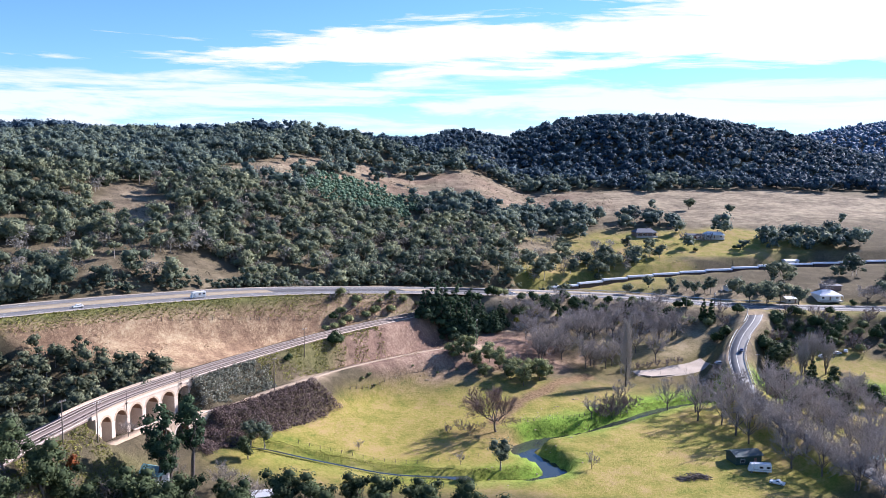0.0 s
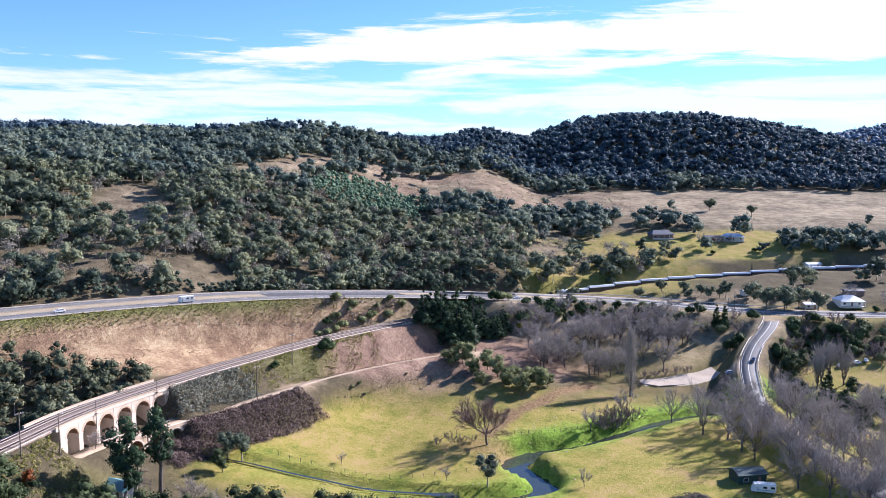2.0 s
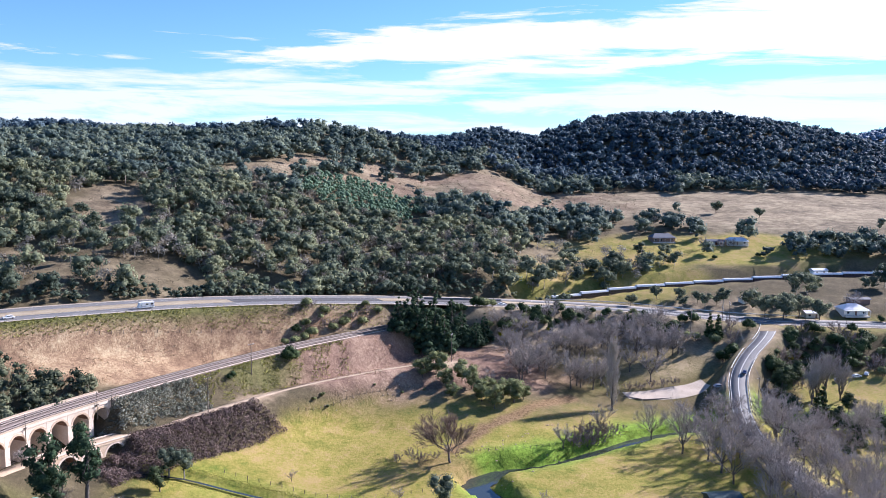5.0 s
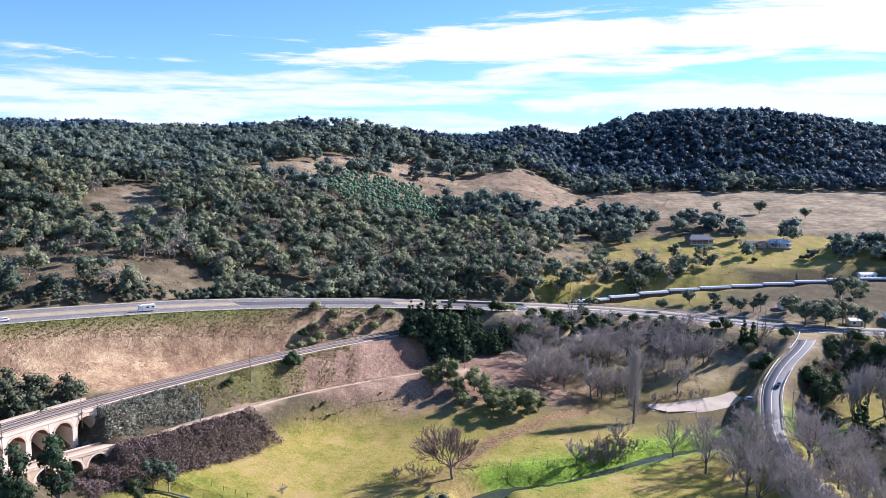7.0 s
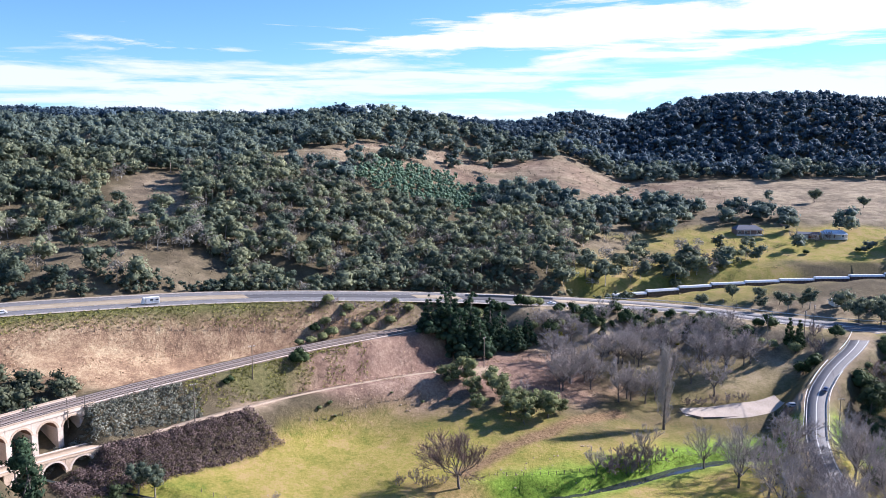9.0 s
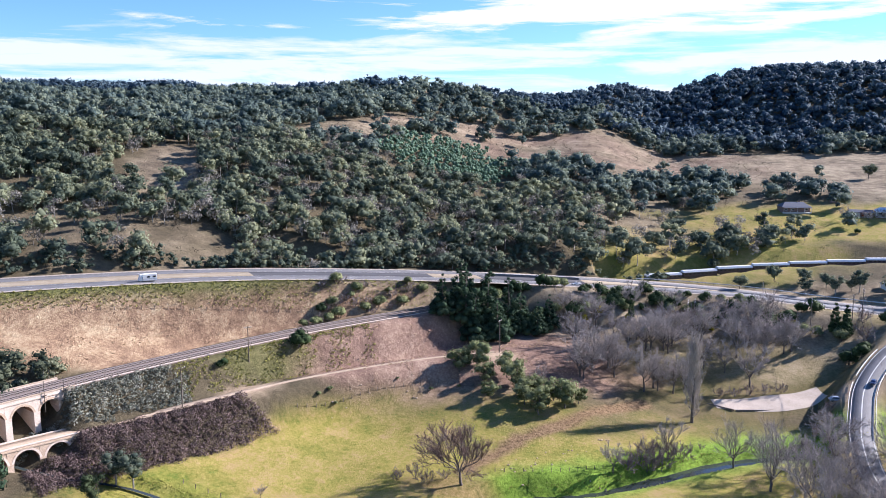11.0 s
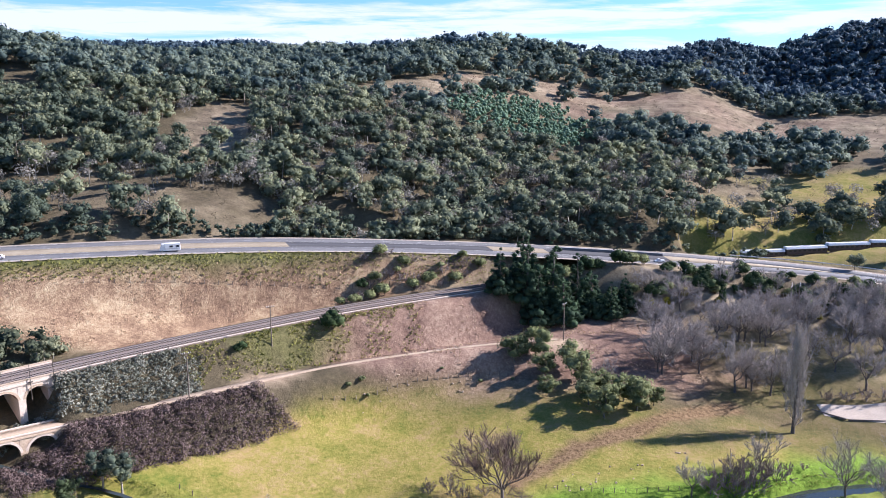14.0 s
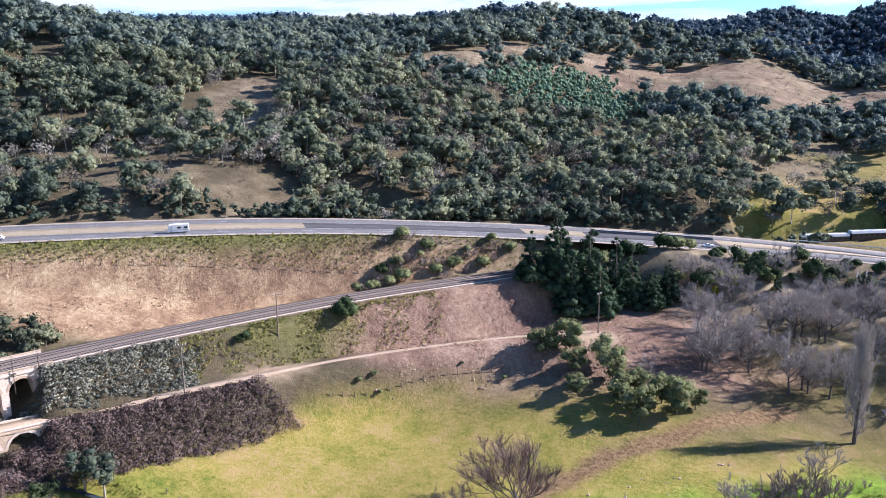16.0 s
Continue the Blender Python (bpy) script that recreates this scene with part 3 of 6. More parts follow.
def viaduct(name, label, line, a, b, half, count, top, rise, foot, wall_m, ring_m, pier_w, parapet):
    """An arched bridge along a line: deck, two spandrel walls, barrel vaults, piers, arch rings and parapets."""
    thing = new(name)
    p0 = line_part(line, a, a + 1)[0]
    thing.location = (p0[0], p0[1], foot)
    inv = Vector(thing.location)
    bay = (b - a) / count
    rad = (bay - pier_w) / 2

    def spot(s, off):
        q = line_part(line, s, s + 0.6)
        d = q[1] - q[0]
        d = d[:2] / np.linalg.norm(d[:2])
        return np.array([q[0][0] - d[1] * off, q[0][1] + d[0] * off, q[0][2]])

    def made(part_name, v, f, m):
        return mesh_object(part_name, np.array(v) - np.array(inv), f, m, thing)

    n = 14
    for i in range(count):
        mid = a + (i + 0.5) * bay
        deck = spot(mid, 0)[2] + top
        spring = deck - rise - rad
        curve = [(mid - rad * math.cos(math.pi * k / n), spring + rad * math.sin(math.pi * k / n)) for k in range(n + 1)]
        outline = [(mid - rad, foot)] + curve + [(mid + rad, foot)]
        for off, flip in ((half, 0), (-half, 1)):
            v, f = [], []
            for s, z in curve:
                q = spot(s, off)
                v += [(q[0], q[1], z), (q[0], q[1], deck)]
            for k in range(len(curve) - 1):
                f.append((2 * k, 2 * k + 2, 2 * k + 3, 2 * k + 1) if flip else (2 * k, 2 * k + 1, 2 * k + 3, 2 * k + 2))
            made("spandrel_wall", v, f, wall_m)
            # the ring of arch stones, proud of the wall
            out = half + 0.12 if off > 0 else -half - 0.12
            v, f = [], []
            for k in range(n + 1):
                ang = math.pi * k / n
                for r_ in (rad - 0.03, rad + 0.5):
                    q = spot(mid - r_ * math.cos(ang), out)
                    v.append((q[0], q[1], spring + r_ * math.sin(ang)))
                for r_ in (rad + 0.5, rad - 0.03):
                    q = spot(mid - r_ * math.cos(ang), off - math.copysign(0.3, off))
                    v.append((q[0], q[1], spring + r_ * math.sin(ang)))
            for k in range(n):
                for j in range(4):
                    f.append((4 * k + j, 4 * k + (j + 1) % 4, 4 * k + 4 + (j + 1) % 4, 4 * k + 4 + j))
            made("arch_ring", v, f, ring_m)
        v, f = [], []
        for s, z in outline[1:-1]:
            for off in (half, -half):
                q = spot(s, off)
                v.append((q[0], q[1], z))
        for k in range(len(outline) - 3):
            f.append((2 * k, 2 * k + 1, 2 * k + 3, 2 * k + 2))
        made("vault", v, f, M_BRICK)
    for i in range(count + 1):
        s = a + i * bay
        w = pier_w / 2 if 0 < i < count else pier_w * 0.9
        deck = spot(s, 0)[2] + top
        spring = deck - rise - rad
        v = []
        for z, grow in ((foot - 3, 0.45), (spring, 0.05), (spring, 0.2), (spring + 0.45, 0.2), (spring + 0.45, 0.0), (deck, 0.0)):
            inner = w if grow > 0.3 else w
            for ds, off in ((-inner - grow * 0.4, -half - grow * 0.5 - 0.06), (inner + grow * 0.4, -half - grow * 0.5 - 0.06), (inner + grow * 0.4, half + grow * 0.5 + 0.06), (-inner - grow * 0.4, half + grow * 0.5 + 0.06)):
                q = spot(s + ds, off)
                v.append((q[0], q[1], z))
        f = []
        for r_ in range(5):
            for j in range(4):
                f.append((4 * r_ + j, 4 * r_ + (j + 1) % 4, 4 * r_ + 4 + (j + 1) % 4, 4 * r_ + 4 + j))
        f.append((20, 21, 22, 23))
        made("pier", v, f, wall_m)
    ext = line_part(line, a - 3, b + 3)
    for off in (half, -half):
        # string course, parapet wall and its coping
        for part_name, o, lo, hi in (("string_course", 0.22, -0.55, -0.2), ("parapet", 0.06, -0.25, parapet), ("coping", 0.16, parapet, parapet + 0.22)):
            d = np.gradient(ext[:, :2], axis=0)
            d /= np.linalg.norm(d, axis=1)[:, None]
            nrm = np.stack([-d[:, 1], d[:, 0]], -1)
            sg = math.copysign(1, off)
            v, f = [], []
            for k, q in enumerate(ext):
                for oo, z in ((abs(off) + o, lo), (abs(off) + o, hi), (abs(off) - 0.4, hi), (abs(off) - 0.4, lo)):
                    pt = q[:2] + nrm[k] * sg * oo
                    v.append((pt[0], pt[1], q[2] + top + z))
            for k in range(len(ext) - 1):
                for j in range(4):
                    f.append((4 * k + j, 4 * k + (j + 1) % 4, 4 * k + 4 + (j + 1) % 4, 4 * k + 4 + j))
            f += [(0, 1, 2, 3), (4 * len(ext) - 1, 4 * len(ext) - 2, 4 * len(ext) - 3, 4 * len(ext) - 4)]
            made(part_name, v, f, wall_m if part_name != "coping" else ring_m)
    v, f = [], []
    for s in np.arange(a - 2, b + 2.1, 2.0):
        for off, z in ((half - 0.05, -0.15), (-half + 0.05, -0.15), (-half + 0.05, -0.6), (half - 0.05, -0.6)):
            q = spot(s, off)
            v.append((q[0], q[1], q[2] + top + z))
    for k in range(len(v) // 4 - 1):
        for j in range(4):
            f.append((4 * k + j, 4 * k + (j + 1) % 4, 4 * k + 4 + (j + 1) % 4, 4 * k + 4 + j))
    made("deck", v, f, M_BALLAST)
    return tagged(thing, label, "viaduct")


upper = viaduct("railway_viaduct", "pale sandstone railway viaduct with round brick-lined arches", RAILWAY_LINE, VIADUCT_A + 7.0, VIADUCT_B - 1.0, 4.9, 6, -0.1, 1.5, 8.0, M_STONE, M_STONE_OLD, 1.5, 0.45)
lower = viaduct("old_viaduct", "older weathered stone viaduct carrying a dirt path", TRACK_LINE, LOWER_A + 3, LOWER_B - 2, 2.5, 3, -0.1, 0.9, 4.0, M_STONE_OLD, M_STONE, 1.4, 0.15)
old_path = tagged(ribbon("dirt_path_on_viaduct", line_part(TRACK_LINE, LOWER_A - 60, LOWER_B), 1.9, -1.9, 0.03, M_DIRT, 0.2), "pale dirt path over the old viaduct", "track", "", "structure")

# ---- trees ----
def clump_leaves(rs, centres, radii, per, size, tones, squash=0.8, droop=0.0):
    """Sprays of leaves, one triangle each, all over round clumps: corners, faces and a tone for each corner."""
    n = len(centres)
    d = rs.normal(size=(n, per, 3))
    d[..., 2] = d[..., 2] * 0.85 + 0.25
    d /= np.linalg.norm(d, axis=-1, keepdims=True)
    pos = centres[:, None] + d * radii[:, None, None] * np.array([1, 1, squash]) * rs.uniform(0.78, 1.1, (n, per, 1))
    nrm = d + rs.normal(size=d.shape) * 0.4
    nrm[..., 2] -= droop
    nrm /= np.linalg.norm(nrm, axis=-1, keepdims=True)
    ref = np.where(np.abs(nrm[..., 2:3]) > 0.9, np.array([1.0, 0, 0]), np.array([0, 0, 1.0]))
    a = np.cross(nrm, ref)
    a /= np.linalg.norm(a, axis=-1, keepdims=True)
    b = np.cross(nrm, a)
    ang = rs.uniform(0, 6.28, (n, per, 1)) + np.array([0, 2.1, 4.2]) + rs.uniform(-0.5, 0.5, (n, per, 3))
    rad = rs.uniform(0.55, 1.35, (n, per, 3)) * (np.broadcast_to(np.asarray(size, float).reshape(-1, 1, 1), (n, 1, 1)) if np.ndim(size) else size)
    v = pos[:, :, None] + a[:, :, None] * (np.cos(ang) * rad)[..., None] + b[:, :, None] * (np.sin(ang) * rad)[..., None]
    v = v.reshape(-1, 3)
    tone = np.repeat(np.clip(np.repeat(tones, per) + rs.uniform(-0.1, 0.1, n * per), 0, 1), 3)
    away = d + np.array([0, 0, 0.25]) + rs.normal(size=d.shape) * 0.22
    away /= np.linalg.norm(away, axis=-1, keepdims=True)
    f = np.arange(len(v)).reshape(-1, 3)
    turned = np.einsum("ij,ij->i", np.cross(v[f[:, 1]] - v[f[:, 0]], v[f[:, 2]] - v[f[:, 0]]), away.reshape(-1, 3)) < 0
    f[turned] = f[turned][:, ::-1]
    return v, f, tone, np.repeat(away.reshape(-1, 3), 3, axis=0)


def ico_template(sub):
    bm = bmesh.new()
    bmesh.ops.create_icosphere(bm, subdivisions=sub, radius=1.0)
    v = np.array([p.co[:] for p in bm.verts])
    f = np.array([[p.index for p in q.verts] for q in bm.faces])
    bm.free()
    return v, f


OCTA = (np.array([(1, 0, 0), (-1, 0, 0), (0, 1, 0), (0, -1, 0), (0, 0, 1), (0, 0, -1)], float), np.array([(0, 2, 4), (2, 1, 4), (1, 3, 4), (3, 0, 4), (2, 0, 5), (1, 2, 5), (3, 1, 5), (0, 3, 5)]))
ICO = {0: OCTA, 1: ico_template(1)}


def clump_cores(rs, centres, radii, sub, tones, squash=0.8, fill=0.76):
    """The dense insides of leaf clumps: jagged, uneven bodies, each turned its own way. Inner shade is put into their
    colour.
    """
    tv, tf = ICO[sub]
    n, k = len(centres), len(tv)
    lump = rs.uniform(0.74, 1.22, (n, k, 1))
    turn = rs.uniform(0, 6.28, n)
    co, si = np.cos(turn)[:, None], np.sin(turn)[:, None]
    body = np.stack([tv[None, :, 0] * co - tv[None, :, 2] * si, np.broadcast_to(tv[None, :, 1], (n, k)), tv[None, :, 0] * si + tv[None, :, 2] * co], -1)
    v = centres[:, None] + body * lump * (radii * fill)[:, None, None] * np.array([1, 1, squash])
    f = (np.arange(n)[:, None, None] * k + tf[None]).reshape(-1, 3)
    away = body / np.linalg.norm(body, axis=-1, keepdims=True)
    # lower tone than the leaves outside: paints the shade within a clump
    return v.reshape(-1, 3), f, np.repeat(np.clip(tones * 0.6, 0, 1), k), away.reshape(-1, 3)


def joined(*lots):
    """Several lots of corners, triangles, tones and normals as one."""
    vs, fs, ts, ns, k = [], [], [], [], 0
    for v, f, t, q in lots:
        vs.append(v)
        fs.append(f + k)
        ts.append(t)
        ns.append(q)
        k += len(v)
    return np.vstack(vs), np.vstack(fs), np.concatenate(ts), np.vstack(ns)


def tubes(paths, sides=4):
    """Tapered limbs: each path is rows of x, y, z, radius."""
    vs, fs, k = [], [], 0
    for p in paths:
        p = np.asarray(p, float)
        d = np.gradient(p[:, :3], axis=0)
        d /= np.linalg.norm(d, axis=1)[:, None] + 1e-9
        ref = np.array([1.0, 0, 0]) if abs(d[0, 2]) > 0.8 else np.array([0, 0, 1.0])
        a = np.cross(d, ref)
        a /= np.linalg.norm(a, axis=1)[:, None] + 1e-9
        b = np.cross(d, a)
        ang = np.arange(sides) * 2 * np.pi / sides
        ring = p[:, None, :3] + p[:, None, 3:4] * (a[:, None] * np.cos(ang)[None, :, None] + b[:, None] * np.sin(ang)[None, :, None])
        vs.append(ring.reshape(-1, 3))
        m = len(p)
        i, j = np.meshgrid(np.arange(m - 1), np.arange(sides), indexing="ij")
        q = np.stack([i * sides + j, i * sides + (j + 1) % sides, (i + 1) * sides + (j + 1) % sides, (i + 1) * sides + j], -1).reshape(-1, 4)
        fs.append(q + k)
        k += m * sides
    return np.vstack(vs), np.vstack(fs)


def bent(a, b, r0, r1, rs, wob=0.06, n=4):
    u = np.linspace(0, 1, n)[:, None]
    p = np.array(a) * (1 - u) + np.array(b) * u
    p[1:-1] += rs.normal(size=(n - 2, 3)) * wob * np.linalg.norm(np.array(b) - np.array(a))
    return np.c_[p, r0 + (r1 - r0) * u]


def stand(name, label, category, parts):
    """A tree or shrub: an Empty at the foot with one mesh a part."""
    root = new(name)
    for part_name, v, f, m, tone, *normals in parts:
        mesh_object(part_name, v, f, m, root, part_name == "trunk", tone, "", *normals)
    return tagged(root, label, category)


def eucalypt(seed, h, w, clumps, per, leaf, mat, bark, label, low=0.35, name="gum_tree"):
    rs = np.random.RandomState(seed)
    cz = rs.uniform(low, 0.93, clumps) * h
    spread = np.sin(np.clip((cz / h - low) / (1 - low), 0.08, 0.92) * math.pi) ** 0.6
    ang = rs.uniform(0, 6.28, clumps)
    rr = w / 2 * spread * np.sqrt(rs.uniform(0.1, 1, clumps)) * 0.8
    c = np.c_[np.cos(ang) * rr, np.sin(ang) * rr, cz]
    rad = rs.uniform(0.15, 0.26, clumps) * w
    tn = rs.uniform(0, 1, clumps)
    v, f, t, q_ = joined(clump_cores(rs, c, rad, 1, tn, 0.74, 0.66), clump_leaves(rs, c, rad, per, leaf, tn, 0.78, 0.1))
    fork = (rs.normal() * 0.03 * h, rs.normal() * 0.03 * h, h * low * 0.9)
    paths = [bent((0, 0, -0.6), fork, 0.028 * h, 0.02 * h, rs, 0.03)]
    for k in range(min(clumps, 14)):
        paths.append(bent(fork, c[k], 0.012 * h, 0.004 * h, rs, 0.08))
    tv, tf = tubes(paths, 5)
    return stand(name, label, "tree", (("trunk", tv, tf, bark, None), ("crown", v, f, mat, t, q_)))


def pine(seed, h, w, label, mat=None, per=26, name="pine_tree", tiers=11, leaf=0.55):
    rs = np.random.RandomState(seed)
    cs, rads = [], []
    for k in range(tiers):
        u = k / (tiers - 1)
        z = h * (0.10 + 0.87 * u)
        r = w / 2 * (1 - u) ** 0.75 * rs.uniform(0.8, 1.15) + 0.25
        n = max(1, int(8 * (1 - u) + 1.5))
        for j in range(n):
            a = 6.28 * (j + rs.uniform(-0.3, 0.3)) / n + k
            q = r * rs.uniform(0.55, 0.9)
            cs.append((math.cos(a) * q, math.sin(a) * q, z + rs.uniform(-0.04, 0.04) * h))
            rads.append(max(0.7, r * 0.42))
    cs, rads = np.array(cs), np.array(rads)
    tn = rs.uniform(0, 1, len(cs))
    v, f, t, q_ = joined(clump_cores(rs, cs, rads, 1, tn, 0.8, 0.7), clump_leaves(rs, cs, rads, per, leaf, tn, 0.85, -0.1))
    paths = [bent((0, 0, -0.6), (0, 0, h * 0.95), 0.022 * h, 0.05, rs, 0.005)]
    paths += [bent((0, 0, c[2] - 0.6), c, 0.09, 0.03, rs, 0.05, 3) for c in cs[::2]]
    tv, tf = tubes(paths, 5)
    return stand(name, label, "tree", (("trunk", tv, tf, M_BARK, None), ("crown", v, f, mat or M_PINE, t, q_)))


def twig_sprays(rs, starts, ways, lengths, width):
    """Fine twigs, one slender triangle each, leaving the starts along the ways."""
    n = len(starts)
    side = np.cross(ways, rs.normal(size=(n, 3)))
    side /= np.linalg.norm(side, axis=1)[:, None] + 1e-9
    tip = starts + ways * lengths[:, None]
    v = np.stack([starts - side * width, starts + side * width, tip], 1).reshape(-1, 3)
    return v, np.arange(3 * n).reshape(-1, 3)


def bare_tree(seed, h, w, label, lean=(0, 0), levels=(8, 5, 4), name="bare_tree", mat=None, base=0.2, twigs=1400, up=0.35, limb=None):
    """A leafless tree: trunk and limbs, branches, and a haze of fine twigs."""
    rs = np.random.RandomState(seed)
    fork = np.array([lean[0] * 0.3, lean[1] * 0.3, h * base])
    trunk = [bent((0, 0, -0.6), fork, 0.026 * h, 0.02 * h, rs, 0.03)]
    limbs, tips = [], []
    for k in range(levels[0]):
        a = 6.28 * (k + rs.uniform(-0.3, 0.3)) / levels[0]
        el = rs.uniform(0.5, 1.35)
        l = h * rs.uniform(0.48, 0.62)
        e = fork + np.array([math.cos(a) * math.cos(el) * l * w / h + lean[0] * 0.6, math.sin(a) * math.cos(el) * l * w / h + lean[1] * 0.6, math.sin(el) * l])
        p = bent(fork, e, 0.0115 * h, 0.004 * h, rs, 0.05, 5)
        trunk.append(p)
        tips.append((p, l, 0.006 * h))
    wood = [p for p, *_ in tips]
    for n, shrink in ((levels[1], 0.58), (levels[2], 0.6)):
        nxt = []
        for p, l, r in tips:
            for k in range(n):
                i = rs.uniform(0.3, 1.0) * (len(p) - 1)
                i0 = min(int(i), len(p) - 2)
                s = p[i0, :3] + (p[i0 + 1, :3] - p[i0, :3]) * (i - i0)
                d = p[-1, :3] - p[0, :3]
                d = d / (np.linalg.norm(d) + 1e-9) * 0.8 + rs.normal(size=3) * 0.45 + np.array([0, 0, up])
                d /= np.linalg.norm(d)
                ln = l * shrink * rs.uniform(0.65, 1.1)
                q = bent(s, s + d * ln, max(r * 0.75, 0.05), max(r * 0.4, 0.03), rs, 0.06, 4 if shrink < 0.59 else 2)
                limbs.append(q)
                nxt.append((q, ln, r * 0.5))
        tips = nxt
        wood += [q for q, *_ in nxt]
    last = np.array([q[:, :3] for q, *_ in tips])
    pick = rs.randint(0, len(last), twigs)
    u = rs.uniform(0.05, 1.0, twigs)
    i0 = np.zeros(twigs, int)
    s = last[pick, i0] + (last[pick, i0 + 1] - last[pick, i0]) * (u - i0)[:, None]
    d = last[pick, -1] - last[pick, 0]
    d = d / (np.linalg.norm(d, axis=1)[:, None] + 1e-9) + rs.normal(size=(twigs, 3)) * 0.6 + np.array([0, 0, up])
    d /= np.linalg.norm(d, axis=1)[:, None]
    wv, wf = twig_sprays(rs, s, d, rs.uniform(0.06, 0.15, twigs) * h, 0.021)
    tv, tf = tubes(trunk, 5)
    lv, lf = tubes(limbs, 3)
    root = stand(name, label, "tree", (("trunk", tv, tf, M_BARK, None), ("branchwork", lv, lf, limb or M_LIMB, None), ("twigwork", wv, wf, mat or M_TWIG, None)))
    for c in root.children:
        if c.name.split(".")[0] != "trunk":
            c["kind"] = "stuff"
    return root


def lombardy(seed, h, w, label):
    rs = np.random.RandomState(seed)
    trunk = [bent((0, 0, -0.6), (0, 0, h * 0.93), 0.02 * h, 0.05, rs, 0.006, 7)]
    limbs = []
    for k in range(150):
        z = h * rs.uniform(0.05, 0.85)
        a = rs.uniform(0, 6.28)
        r = w / 2 * rs.uniform(0.5, 1.0) * min(1, (h - z) / (0.45 * h)) ** 0.7
        l = rs.uniform(0.14, 0.24) * h
        s = np.array([0, 0, z])
        e = np.array([math.cos(a) * r, math.sin(a) * r, min(z + l, h)])
        q = bent(s, e, 0.09, 0.035, rs, 0.04, 4)
        q[1, :2] += np.array([math.cos(a), math.sin(a)]) * r * 0.35
        limbs.append(q)
    tv, tf = tubes(trunk, 6)
    lv, lf = tubes(limbs, 3)
    arr = np.array([q[:, :3] for q in limbs])
    n = 5200
    pick, u = rs.randint(0, len(arr), n), rs.randint(1, 4, n)
    d = np.c_[rs.normal(size=(n, 2)) * 0.3, np.ones(n)]
    d /= np.linalg.norm(d, axis=1)[:, None]
    wv, wf = twig_sprays(rs, arr[pick, u], d, rs.uniform(1.0, 3.0, n), 0.035)
    root = stand("lombardy_poplar", label, "tree", (("trunk", tv, tf, M_BARK, None), ("branchwork", lv, lf, M_TWIG, None), ("twigwork", wv, wf, M_TWIG, None)))
    for c in root.children:
        if c.name.split(".")[0] != "trunk":
            c["kind"] = "stuff"
    return root


def shrub(seed, h, w, mat, label, clumps=7, per=60, leaf=0.28, name="shrub"):
    rs = np.random.RandomState(seed)
    a, r = rs.uniform(0, 6.28, clumps), w / 2 * np.sqrt(rs.uniform(0, 1, clumps)) * 0.65
    c = np.c_[np.cos(a) * r, np.sin(a) * r, h * rs.uniform(0.3, 0.68, clumps)]
    rad, tn = rs.uniform(0.24, 0.36, clumps) * min(h * 1.2, w), rs.uniform(0, 1, clumps)
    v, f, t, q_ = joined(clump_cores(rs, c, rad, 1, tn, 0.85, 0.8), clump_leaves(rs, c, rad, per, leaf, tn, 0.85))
    tv, tf = tubes([bent((0, 0, -0.4), q, 0.06, 0.02, rs, 0.1) for q in c], 4)
    return stand(name, label, "shrub", (("stem", tv, tf, M_BARK, None), ("foliage", v, f, mat, t, q_)))


def ground_z(x, y):
    """The height of the ground sheet at one place."""
    i = int(np.clip(np.searchsorted(GX, x) - 1, 0, nx - 2))
    j = int(np.clip(np.searchsorted(GY, y) - 1, 0, ny - 2))
    u, v = (x - GX[i]) / (GX[i + 1] - GX[i]), (y - GY[j]) / (GY[j + 1] - GY[j])
    return float((gz[j, i] * (1 - u) + gz[j, i + 1] * u) * (1 - v) + (gz[j + 1, i] * (1 - u) + gz[j + 1, i + 1] * u) * v)


SOURCES = []


def plant(source, spots, group, turn_seed=0, grow=(0.85, 1.15)):
    """Copies of a tree at places (x, y) or (x, y, size); the model itself takes the first place."""
    rs = np.random.RandomState(turn_seed + 77)
    out = []
    for k, spot in enumerate(spots):
        x, y = spot[:2]
        s = spot[2] if len(spot) > 2 else rs.uniform(*grow)
        m = pose(x, y, ground_z(x, y), 0, 0, rs.uniform(0, 360)) @ Matrix.Diagonal((s, s, s * rs.uniform(0.93, 1.07), 1))
        if k == 0 and source not in SOURCES:
            source.matrix_basis = m
            SOURCES.append(source)
            out.append(source)
        else:
            c = copy_thing(source, m)
            c.matrix_basis = m
            out.append(c)
    for ob in out:
        tagged(ob, group=group)
    return out


# ---- the forests on the slopes: past counting ----
def in_view(x, y):
    return (x > 64 - 1.42 * (y - 120) - 20) & (x < 0.60 * y + 30) & (y > 40)


